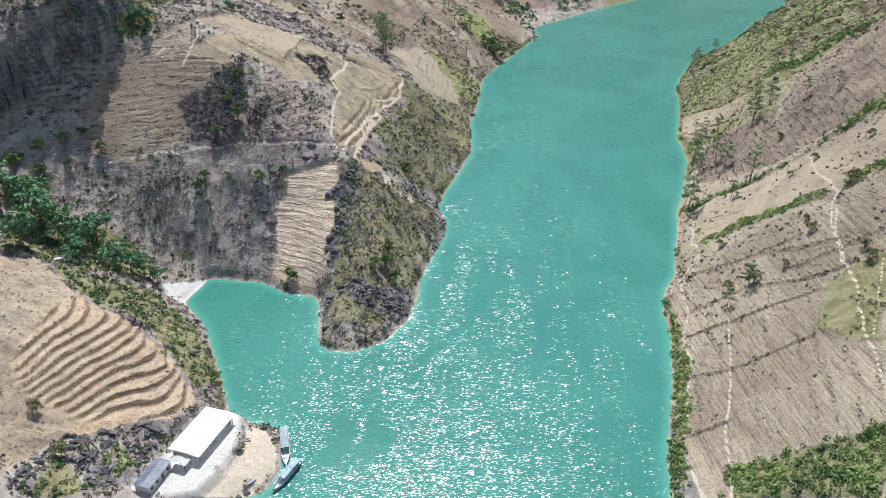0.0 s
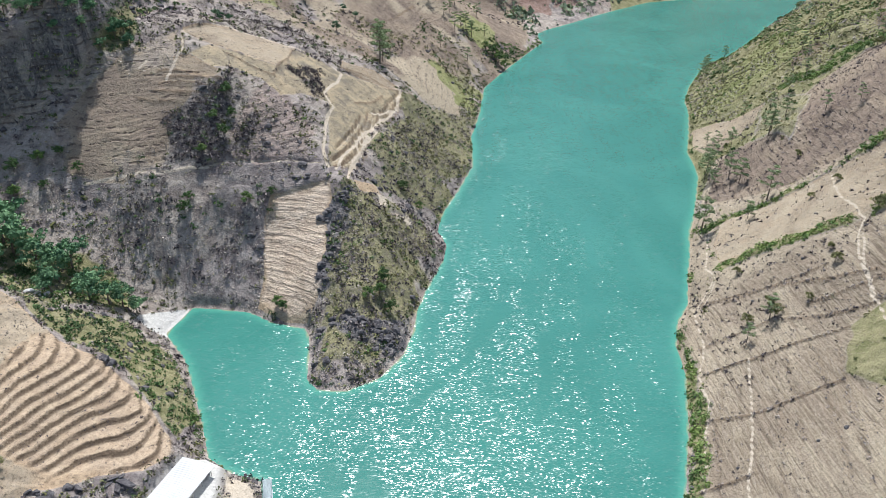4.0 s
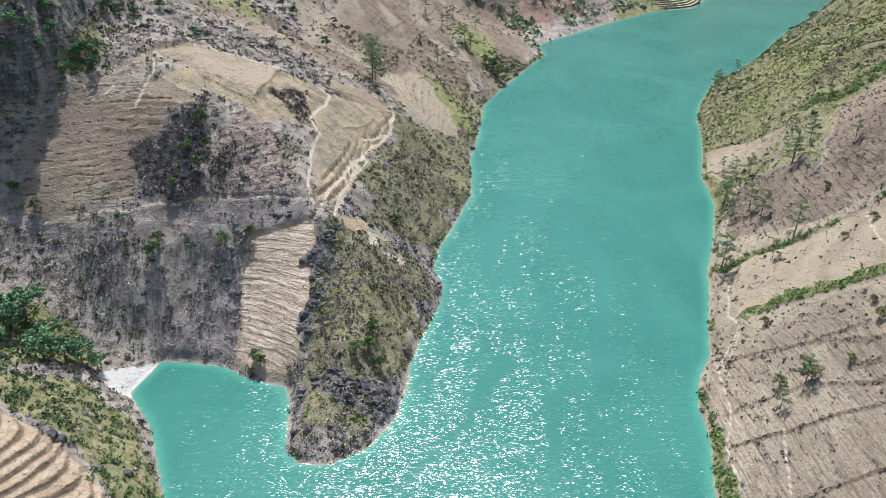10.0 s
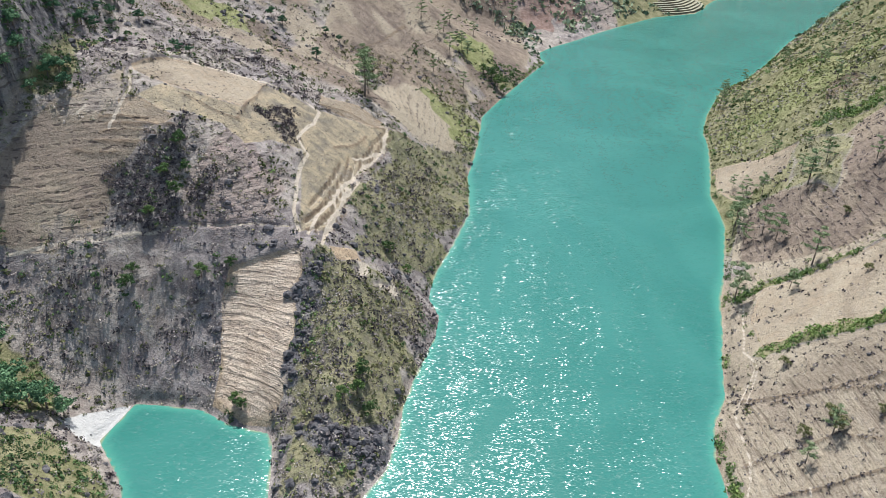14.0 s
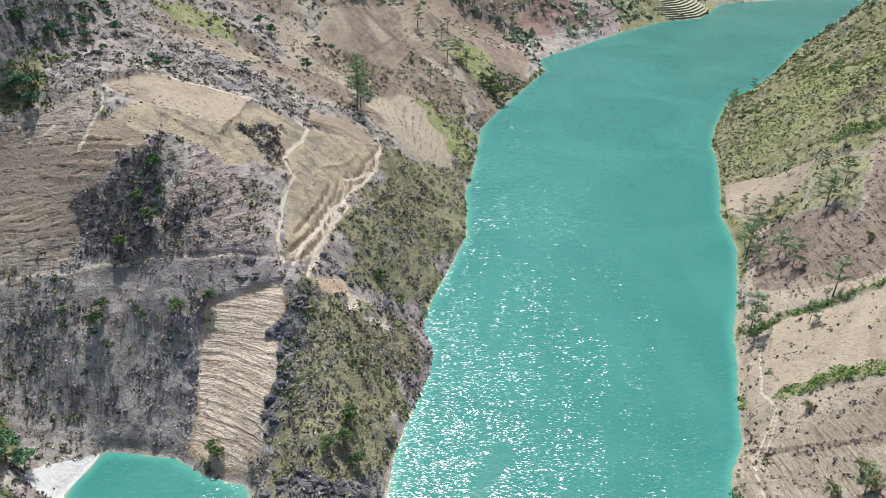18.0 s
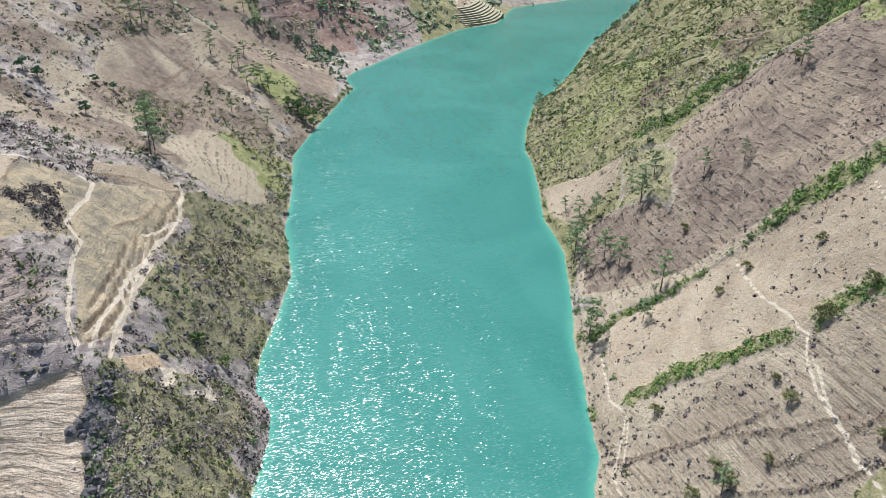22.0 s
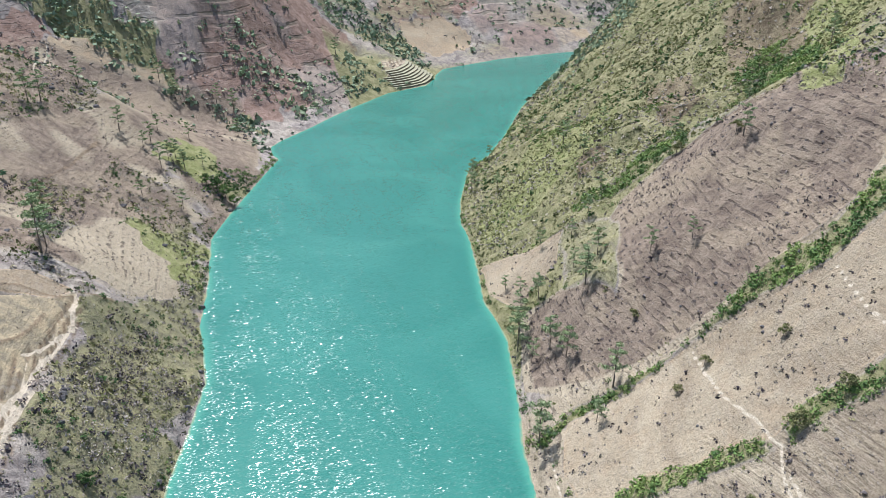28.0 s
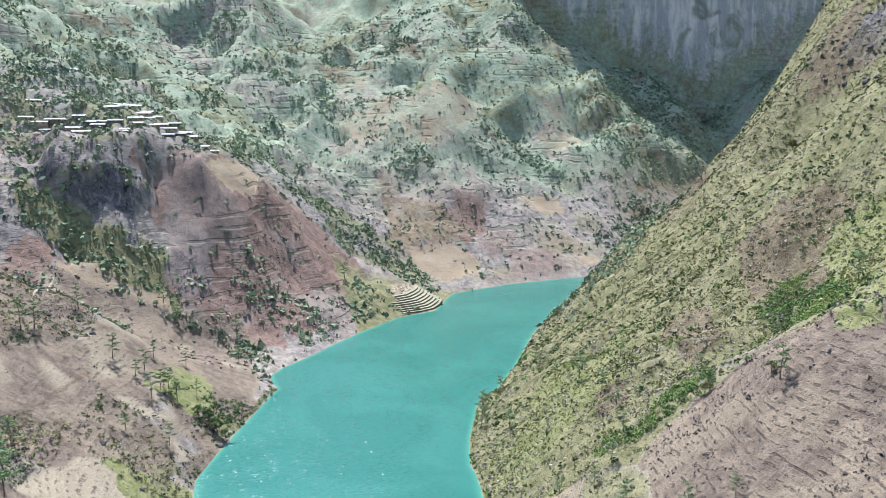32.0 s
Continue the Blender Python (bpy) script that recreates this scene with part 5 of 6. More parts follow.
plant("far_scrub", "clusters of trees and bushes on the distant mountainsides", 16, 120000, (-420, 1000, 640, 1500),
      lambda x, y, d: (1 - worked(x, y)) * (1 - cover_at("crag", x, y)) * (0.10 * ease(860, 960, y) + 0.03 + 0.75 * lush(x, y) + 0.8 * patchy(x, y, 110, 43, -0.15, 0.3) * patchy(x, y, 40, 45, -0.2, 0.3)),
      (1.6, 4.2), 0.85, lambda x, y: 0.55 + 0.4 * rough(x, y, 60, 3, 53), 6, HAZED_LEAF, "trees", 1.2)
plant("far_scrub", "brown dry scrub on the red slopes across the lake", 17, 16000, (-260, 330, 640, 960),
      lambda x, y, d: 0.5 * (1 - cover_at("soil", x, y)) * patchy(x, y, 34, 63, -0.1, 0.5),
      (1.0, 2.2), 0.8, lambda x, y: 0.3 + 0.3 * rough(x, y, 40, 3, 59), 9, TWIGS)
plant("hill_bushes", "dense mottled olive and green bushes covering the green hill", 27, 60000, (140, 520, 380, 740),
      lambda x, y, d: (1 - worked(x, y)) * cover_at("grass", x, y) * (0.12 + 0.75 * patchy(x, y, 12, 221, -0.1, 0.4)) * ease(700, 420, y - 0.3 * x),
      (0.6, 1.5), 0.85, lambda x, y: 0.42 + 0.5 * rough(x, y, 22, 3, 223), 7, OLIVE, "bush", 0.9)
plant("brown_fern", "patches of dead brown fern and dark brush on the green hill", 19, 50000, (150, 520, 330, 740),
      lambda x, y, d: (1 - worked(x, y)) * np.maximum(np.maximum(patchy(x, y, 55, 101, 0.15, 0.45) * 0.6, 0.4 * cover_at("fern", x, y)), 0.45 * patchy(x, y, 17, 105, 0.1, 0.4)),
      (0.6, 1.4), 0.6, lambda x, y: 0.45 + 0.4 * rough(x, y, 14, 2, 103), 6, TWIGS, leaf=1.2)
plant("dark_bushes", "dark green bushes dotted over the green hill", 20, 20000, (140, 520, 330, 740),
      lambda x, y, d: (1 - worked(x, y)) * (patchy(x, y, 30, 111, 0.1, 0.5) * 0.4 + 0.05),
      (0.8, 2.1), 1.0, lambda x, y: 0.3 + 0.3 * rough(x, y, 20, 2, 113), 14, GREEN, "bush")
plant("high_scrub", "green and straw-coloured scrub on the upper hillside", 18, 24000, (250, 620, 380, 760),
      lambda x, y, d: (1 - worked(x, y)) * (1 - 0.8 * cover_at("fern", x, y)) * (0.35 + 0.65 * patchy(x, y, 24, 73)) * 0.6,
      (0.9, 1.9), 0.6, lambda x, y: 0.52 + 0.5 * rough(x, y, 30, 3, 79) + 0.2 * rough(x, y, 9, 2, 81), 9, OLIVE)


# ---- helpers for things and their parts ----
def mesh_from(name, bm, mat):
    me = bpy.data.meshes.new(name)
    bmesh.ops.recalc_face_normals(bm, faces=bm.faces)
    bm.to_mesh(me)
    bm.free()
    me.materials.append(mat)
    return me


def part(name, bm, mat, parent, label=""):
    ob = new(name, bm if isinstance(bm, bpy.types.Mesh) else mesh_from(name, bm, mat))
    ob.parent = parent
    return tagged(ob, label)


def thing(name, label, category, group="", m=None):
    ob = tagged(new(name), label, category, group)
    ob.matrix_basis = m or Matrix.Identity(4)
    return ob


def box(x0, x1, y0, y1, z0, z1, bevel=0.0):
    bm = bmesh.new()
    bmesh.ops.create_cube(bm, size=1, matrix=Matrix.Translation(((x0 + x1) / 2, (y0 + y1) / 2, (z0 + z1) / 2)) @ Matrix.Diagonal((x1 - x0, y1 - y0, z1 - z0, 1)))
    if bevel:
        bmesh.ops.bevel(bm, geom=bm.edges[:], offset=bevel, segments=1, affect="EDGES")
    return bm


def tube(path, radii, sides=7):
    """A tapered round limb along a bent line."""
    bm = bmesh.new()
    rings = []
    for k, (p, r) in enumerate(zip(path, radii)):
        p = Vector(p)
        ahead = Vector(path[min(k + 1, len(path) - 1)]) - Vector(path[max(k - 1, 0)])
        q = ahead.to_track_quat("Z", "Y")
        rings.append([bm.verts.new(p + q @ Vector((r * math.cos(a), r * math.sin(a), 0))) for a in [2 * math.pi * s / sides for s in range(sides)]])
    for a, b in zip(rings, rings[1:]):
        for s in range(sides):
            bm.faces.new((a[s], a[(s + 1) % sides], b[(s + 1) % sides], b[s]))
    bm.faces.new(rings[0][::-1])
    bm.faces.new(rings[-1])
    return bm


def plain(name, colour, colour2, size, rough_=0.8, metal=0.0, bump=0.15, detail=5):
    """A surface with stains at two scales."""
    m, nt, bsdf, add, tie = node_kit(name)
    pos = nt.nodes.new("ShaderNodeTexCoord").outputs["Object"]
    a, b = noise_of(nt, add, pos, size, detail, 0.65, 0.5), noise_of(nt, add, pos, size * 0.12, 3, 0.6)
    col = mixed(nt, add, ramp(nt, a, 0.35, 0.65), colour, colour2)
    col = mixed(nt, add, calc(nt, "MULTIPLY", ramp(nt, b, 0.45, 0.75), 0.4), col, tuple(0.6 * v for v in colour))
    tie(col, bsdf.inputs["Base Color"])
    bsdf.inputs["Roughness"].default_value, bsdf.inputs["Metallic"].default_value = rough_, metal
    bumped = add("ShaderNodeBump", Strength=bump, Distance=size * 0.15, Height=b)
    tie(bumped.outputs[0], bsdf.inputs["Normal"])
    return m


BARK = plain("grey_brown_bark", (0.13, 0.10, 0.08), (0.21, 0.17, 0.14), 0.8, 0.95, bump=0.5)
STONE = plain("dark_limestone", (0.048, 0.045, 0.05), (0.15, 0.14, 0.138), 1.1, 0.95, bump=0.8)
WHITE_ROOF = plain("white_sheet_roof", (0.86, 0.86, 0.85), (0.80, 0.80, 0.79), 3.0, 0.5)
BLUE_ROOF = plain("blue_grey_metal_roof", (0.24, 0.27, 0.33), (0.33, 0.36, 0.42), 2.5, 0.45)
PLASTER = plain("pale_plaster_wall", (0.62, 0.60, 0.56), (0.50, 0.48, 0.44), 1.5)
OLD_ROOF = plain("grey_fibre_roof", (0.62, 0.64, 0.66), (0.75, 0.76, 0.77), 2.0, 0.6)
EARTH_WALL = plain("earth_wall", (0.40, 0.31, 0.22), (0.32, 0.25, 0.18), 1.2)
TIMBER = plain("dark_timber", (0.12, 0.09, 0.07), (0.19, 0.15, 0.11), 0.7)
HULL = plain("grey_boat_hull", (0.36, 0.41, 0.44), (0.46, 0.50, 0.52), 1.4, 0.5)
CANOPY = plain("light_blue_boat_canopy", (0.42, 0.56, 0.68), (0.50, 0.63, 0.73), 1.8, 0.5)
CANOPY_GREY = plain("grey_green_boat_canopy", (0.40, 0.47, 0.48), (0.48, 0.55, 0.55), 1.8, 0.5)
DECK = plain("worn_boat_deck", (0.50, 0.49, 0.45), (0.38, 0.37, 0.34), 0.8, 0.8)
GLAZING = plain("dark_window_glass", (0.02, 0.025, 0.03), (0.035, 0.04, 0.045), 0.5, 0.15)
TARP = plain("white_plastic_sheet", (0.74, 0.74, 0.72), (0.62, 0.62, 0.60), 1.0, 0.5)


# ---- trees ----
def tree_crown(name, lobes, leaves, size, seed, mat, tone, leaf=0.6):
    rng = np.random.default_rng(seed)
    lobes = np.array(lobes)
    return spray_mesh(name, lobes[:, 0], lobes[:, 1], lobes[:, 2], lobes[:, 3], np.full(len(lobes), size), np.clip(tone + rng.normal(0, 0.14, len(lobes)), 0, 1), leaves, rng, mat, leaf=leaf)


def pine(seed, tall, label, dense=1.0):
    """A tall open pine: bare lower trunk, thin tiers of needles."""
    rng = random.Random(seed)
    t = thing("pine_tree", label, "tree", "pines on the slopes")
    bend = [(rng.uniform(-0.03, 0.03) * tall * k, rng.uniform(-0.03, 0.03) * tall * k, tall * k) for k in (0, 0.25, 0.5, 0.75, 1.0)]
    bend[0] = (0, 0, -0.6)
    part("trunk", tube(bend, [0.020 * tall, 0.016 * tall, 0.012 * tall, 0.007 * tall, 0.002 * tall]), BARK, t)
    lobes = []
    for k in range(9):
        f = 0.36 + 0.6 * (k / 8)
        a = k * 2.4 + rng.uniform(-0.4, 0.4)
        reach = tall * (0.10 + 0.27 * (1 - f)) * rng.uniform(0.75, 1.25)
        z0 = tall * f
        base = Vector((np.interp(z0, [b[2] for b in bend], [b[0] for b in bend]), np.interp(z0, [b[2] for b in bend], [b[1] for b in bend]), z0))
        tip = base + Vector((math.cos(a) * reach, math.sin(a) * reach, reach * rng.uniform(0.05, 0.35)))
        part("limb", tube([base, base.lerp(tip, 0.5) + Vector((0, 0, -0.02 * tall)), tip], [0.006 * tall, 0.004 * tall, 0.0015 * tall], 5), BARK, t)
        for s in (0.4, 0.65, 0.88, 1.08):
            q = base.lerp(tip, s)
            lobes.append((q.x + rng.uniform(-0.4, 0.4), q.y + rng.uniform(-0.4, 0.4), q.z, tall * rng.uniform(0.055, 0.095) * dense))
    lobes.append((bend[-1][0], bend[-1][1], tall * 0.98, tall * 0.05))
    part("crown", tree_crown("crown", lobes, 34, 0.45, seed, NEEDLES, 0.55, 0.5), NEEDLES, t)
    return t


def broadleaf(seed, tall, label, mat=None, tone=0.5, group="broadleaf trees by the bay"):
    """A round leafy tree with forking limbs and an uneven crown."""
    rng = random.Random(seed)
    t = thing("broadleaf_tree", label, "tree", group)
    part("trunk", tube([(0, 0, -0.6), (0.02 * tall, 0, 0.2 * tall), (0, 0.03 * tall, 0.45 * tall)], [0.035 * tall, 0.027 * tall, 0.018 * tall]), BARK, t)
    lobes = []
    for k in range(6):
        a = k * 1.05 + rng.uniform(-0.3, 0.3)
        r, z = tall * rng.uniform(0.18, 0.34), tall * rng.uniform(0.48, 0.8)
        tip = (math.cos(a) * r, math.sin(a) * r, z)
        part("limb", tube([(0, 0, 0.38 * tall), (tip[0] * 0.45, tip[1] * 0.45, 0.38 * tall + 0.45 * (z - 0.38 * tall)), tip], [0.014 * tall, 0.009 * tall, 0.004 * tall], 5), BARK, t)
        for _ in range(4):
            lobes.append((tip[0] + rng.gauss(0, 0.09) * tall, tip[1] + rng.gauss(0, 0.09) * tall, z + rng.gauss(0, 0.06) * tall, tall * rng.uniform(0.11, 0.18)))
    for _ in range(7):
        lobes.append((rng.gauss(0, 0.1) * tall, rng.gauss(0, 0.1) * tall, tall * rng.uniform(0.7, 0.92), tall * rng.uniform(0.10, 0.16)))
    part("crown", tree_crown("crown", lobes, 48, 0.8, seed, mat or GREEN, tone), mat or GREEN, t)
    return t


def stand(makers, spots, seed):
    """Sets trees out: (x, y, height share), the first ones being the models themselves."""
    rng = random.Random(seed)
    for k, (x, y, s) in enumerate(spots):
        m = Matrix.Translation((x, y, ground_at(x, y) - 0.1)) @ pose(0, 0, 0, rng.uniform(-3, 3), rng.uniform(-3, 3), rng.uniform(0, 360)) @ Matrix.Scale(s, 4)
        if k < len(makers):
            makers[k].matrix_basis = m
        else:
            src = makers[k % len(makers)]
            keep = src.matrix_basis.copy()
            src.matrix_basis = Matrix.Identity(4)
            copy_thing(src, m).matrix_basis = m
            src.matrix_basis = keep


pines = [pine(s, 16.0, "tall open-crowned pine with a thin bare trunk on the slope", d) for s, d in ((1, 1.15), (2, 0.95), (3, 1.25), (4, 1.05))]
stand(pines, [(112, 313, 1.1), (128, 364, 1.05), (134, 350, 0.85), (137, 313, 0.95), (153, 361, 0.95), (134, 376, 1.0), (127, 305, 0.55), (107, 227, 0.6),
              (99, 222, 0.5), (204, 478, 0.8), (177, 403, 0.6), (189, 414, 0.55), (206, 352, 0.75), (243, 394, 0.5), (176, 496, 0.6), (171, 521, 0.75), (141, 405, 0.45),
              (175, 526, 0.6), (199, 562, 0.6), (178, 538, 0.8), (-34, 430, 1.45), (-33, 436, 1.0), (145, 382, 0.7), (157, 368, 0.6), (164, 372, 0.7), (158, 379, 0.55),
              (305, 505, 0.6), (269, 383, 0.7), (197, 433, 0.5), (211, 487, 0.75), (236, 592, 0.7), (-30, 626, 0.9), (-45, 581, 1.0), (20, 578, 0.7), (12, 580, 0.7),
              (25, 623, 0.6), (0, 583, 0.6), (30, 590, 0.55), (-38, 477, 0.9), (8, 612, 0.6), (157, 805, 1.0), (128, 352, 0.65), (131, 370, 0.9), (352, 651, 0.7), (224, 560, 0.5),
              (-35, 448, 1.1), (-50, 576, 1.0), (-11, 590, 0.9), (4, 593, 0.75), (8, 568, 0.9), (16, 581, 0.8), (20, 576, 0.75), (-2, 528, 0.6), (16, 533, 0.7), (58, 674, 0.8),
              (224, 474, 0.6), (203, 455, 0.65), (269, 608, 0.6), (184, 552, 0.65), (177, 335, 0.5), (168, 400, 0.5), (161, 414, 0.55), (282, 395, 0.6), (221, 410, 0.7), (169, 346, 0.6),
              (12, 729, 1.0), (21, 718, 0.9), (49, 722, 0.9), (60, 716, 1.0), (142, 392, 0.6), (135, 340, 0.8)], 5)
leafy = [broadleaf(s, 12.0, "large dense green broadleaf tree beside the bay", TREE_LEAF, t) for s, t in ((11, 0.7), (12, 0.8), (13, 0.6))]
stand(leafy, [(-159, 250, 1.56), (-147, 244, 1.38), (-137, 241, 1.25), (-133, 247, 1.12), (-120, 240, 0.94), (-116, 244, 0.88), (-147, 233, 1.25), (-168, 261, 1.62), (-113, 247, 0.75), (-129, 234, 0.88), (-156, 259, 1.5), (-132, 256, 1.06), (-165, 246, 1.38), (-150, 254, 1.38), (-141, 250, 1.19), (-175, 252, 1.5), (-108, 246, 0.62), (-124, 250, 0.88)], 6)
knolls = [broadleaf(s, 7.0, "dark green tree growing among rocks on the upper slope", TREE_LEAF, t, "trees on the upper slopes") for s, t in ((41, 0.35), (42, 0.5))]
stand(knolls, [(-133, 398, 0.61), (-131, 400, 0.55), (-132, 413, 0.68), (-128, 406, 0.57), (-134, 387, 0.53), (-131, 390, 0.68), (-138, 359, 0.91), (-134, 370, 0.86), (-132, 376, 0.84), (-129, 385, 0.60), (-122, 396, 0.74), (-106, 386, 0.62), (-103, 383, 0.58), (-98, 380, 0.55), (-129, 341, 0.60), (-130, 337, 0.92), (-127, 332, 0.87), (-133, 334, 0.86), (-60, 456, 0.86), (-53, 493, 0.59), (-60, 492, 0.64), (-85, 477, 0.78), (-79, 474, 0.83)], 18)
stand(leafy, [(-151, 318, 0.55), (-146, 319, 0.6), (-142, 322, 0.5), (-138, 329, 0.6), (-133, 336, 0.5), (-136, 326, 0.45), (-148, 317, 0.45), (-140, 323, 0.5), (-154, 316, 0.55), (-165, 316, 0.6),
              (-158, 315, 0.5), (-171, 312, 0.6), (-153, 323, 0.65), (-146, 326, 0.6), (-160, 321, 0.6), (-140, 334, 0.55)], 16)
small = [broadleaf(s, 5.0, "small dark-trunked tree standing alone on the field", OLIVE, 0.35, "small trees on the fields") for s in (21, 22)]
stand(small, [(128, 236, 0.8), (109, 228, 0.9), (102, 231, 0.8), (135, 214, 0.8), (118, 227, 0.6), (130, 244, 0.6), (157, 249, 0.9), (163, 276, 0.7), (152, 291, 0.7), (109, 233, 0.9),
              (133, 207, 0.9), (146, 251, 1.1), (109, 263, 0.7), (210, 393, 1.0), (208, 358, 0.9), (380, 540, 1.6), (300, 683, 1.5), (-114, 164, 0.9), (-103, 152, 0.9), (154, 330, 0.7), (143, 290, 0.6)], 7)
bushy = [broadleaf(s, 5.5, "rounded green bush standing out from the dry scrub", None, t, "big bushes in the scrub") for s, t in ((31, 0.6), (32, 0.35))]
stand(bushy, [(-75, 286, 1.0), (-98, 282, 1.0), (-22, 251, 1.0), (-21, 258, 1.0), (-26, 247, 0.9), (-18, 247, 0.9), (39, 560, 1.6), (35, 564, 1.5), (43, 556, 1.3), (-86, 306, 1.0), (-91, 312, 0.9),
              (-87, 321, 1.1), (-10, 321, 0.8), (-17, 324, 0.9), (-60, 255, 0.9), (-58, 253, 0.8), (-94, 300, 0.9), (-84, 314, 0.8), (-74, 196, 0.7), (-97, 286, 0.8), (30, 567, 1.2), (-66, 290, 0.7), (-168, 278, 1.2), (-160, 284, 1.0), (-152, 288, 1.1), (-145, 291, 0.8), (-158, 276, 1.1), (-138, 288, 0.8), (-166, 268, 1.3), (-148, 280, 0.7)], 8)


# ---- stones ----
def boulder(seed):
    rng = random.Random(seed)
    bm = bmesh.new()
    bmesh.ops.create_icosphere(bm, subdivisions=2, radius=1)
    cuts = [Vector((rng.gauss(0, 1), rng.gauss(0, 1), rng.gauss(0, 1))).normalized() for _ in range(7)]
    for v in bm.verts:
        for n in cuts:
            over = v.co.dot(n) - 0.42
            if over > 0:
                v.co -= n * over * 0.9
        v.co *= 1 + 0.22 * noise.noise(v.co * 2.3 + Vector((seed, 0, 0)))
        v.co.z *= 0.8
    return tagged(new("boulder", mesh_from("boulder", bm, STONE)), "dark weathered limestone boulder on the lower slope", "boulder", "boulders on the rocky slope")


rocks = [boulder(s) for s in range(5)]
rng = np.random.default_rng(77)
rx, ry = rng.uniform(-125, -74, 1500), rng.uniform(124, 172, 1500)
ok = (cover_at("rock", rx, ry) > 0.22) & (shore_line_distance(rx, ry) > 4)
rx, ry = rx[ok][:230], ry[ok][:230]
for k, (x, y) in enumerate(zip(rx, ry)):
    s = float(0.4 + 1.3 * rng.random() ** 2.2)
    m = Matrix.Translation((x, y, ground_at(x, y) + 0.15 * s)) @ pose(0, 0, 0, *rng.uniform(-25, 25, 2), rng.uniform(0, 360)) @ Matrix.Diagonal((s * rng.uniform(0.9, 1.7), s, s * rng.uniform(0.7, 1.1), 1))
    if k < len(rocks):
        rocks[k].matrix_basis = m
    else:
        copy_thing(rocks[k % 5], m)
block = copy_thing(rocks[1], Matrix.Translation((-83.0, 165.5, ground_at(-83, 165.5) + 0.8)) @ Matrix.Diagonal((2.4, 2.1, 2.2, 1)))
block["label"] = "large dark squared boulder below the terraces"


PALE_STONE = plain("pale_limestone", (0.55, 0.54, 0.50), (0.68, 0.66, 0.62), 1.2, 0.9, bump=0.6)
for k, (x, y, size) in enumerate(((-134.5, 231, 1.5), (-132.5, 231.6, 1.0), (-129.5, 232.2, 1.3), (-131, 230.4, 0.7))):
    pale_mesh = rocks[k].data.copy()
    pale_mesh.materials[0] = PALE_STONE
    pale = tagged(new("boulder", pale_mesh), "pale limestone boulder on the grass beside the trees", "boulder", "pale boulders by the trees")
    pale.matrix_basis = Matrix.Translation((x, y, ground_at(x, y) + 0.3 * size)) @ pose(0, 0, 0, 0, 0, 70 * k) @ Matrix.Diagonal((1.3 * size, size, 0.8 * size, 1))


def stone_field(name, label, seed, count, area, weight, size):
    """Stones too many to count, joined: each a squashed twelve-sided lump."""
    x, y, z, rng = scatter(seed, count, area, weight)
    n = len(x)
    phi = (1 + 5 ** 0.5) / 2
    v = np.array([(-1, phi, 0), (1, phi, 0), (-1, -phi, 0), (1, -phi, 0), (0, -1, phi), (0, 1, phi), (0, -1, -phi), (0, 1, -phi), (phi, 0, -1), (phi, 0, 1), (-phi, 0, -1), (-phi, 0, 1)]) / 1.9
    f = np.array([(0, 11, 5), (0, 5, 1), (0, 1, 7), (0, 7, 10), (0, 10, 11), (1, 5, 9), (5, 11, 4), (11, 10, 2), (10, 7, 6), (7, 1, 8),
                  (3, 9, 4), (3, 4, 2), (3, 2, 6), (3, 6, 8), (3, 8, 9), (4, 9, 5), (2, 4, 11), (6, 2, 10), (8, 6, 7), (9, 8, 1)])
    s = (size[0] + (size[1] - size[0]) * rng.random(n) ** 2.5)[:, None, None]
    co = v[None] * s * rng.uniform(0.6, 1.35, (n, 12, 3)) * np.array([1.2, 1.0, 0.75]) + np.stack([x, y, z], 1)[:, None, :]
    me = bpy.data.meshes.new(name)
    me.from_pydata(co.reshape(-1, 3).tolist(), [], (f[None] + 12 * np.arange(n)[:, None, None]).reshape(-1, 3).tolist())
    me.materials.append(STONE)
    return tagged(new(name, me), label, "stones", kind="stuff")


stone_field("rubble", "dark limestone rubble and outcrops among the scrub", 91, 30000, (-190, 60, 140, 640),
            lambda x, y, d: np.clip(0.3 * cover_at("rock", x, y) + (0.12 + 0.06 * ease(400, 440, y)) * (1 - worked(x, y)) * patchy(x, y, 24, 91, 0.0, 0.5) + 0.15 * ease(3, 1, d), 0, 1), (0.3, 1.8))
stone_field("crags", "jagged dark limestone crags along the spine and point of the headland", 94, 9000, (-48, -8, 212, 304),
            lambda x, y, d: np.clip(0.22 * ease(0.3, 0.7, cover_at("rock", x, y)), 0, 1), (0.2, 1.5))
stone_field("rubble", "scattered stones on the fields and grassy hill", 92, 16000, (60, 330, 140, 560),
            lambda x, y, d: np.clip(0.03 + 0.05 * patchy(x, y, 20, 95, 0.1, 0.5) + 0.3 * ease(3, 1, d), 0, 1), (0.15, 0.8))

stone_field("rubble", "dark rock outcrops on the high green hill", 93, 9000, (240, 540, 360, 720),
            lambda x, y, d: np.clip(0.9 * cover_at("rock", x, y) + 0.004, 0, 1), (0.6, 2.6))


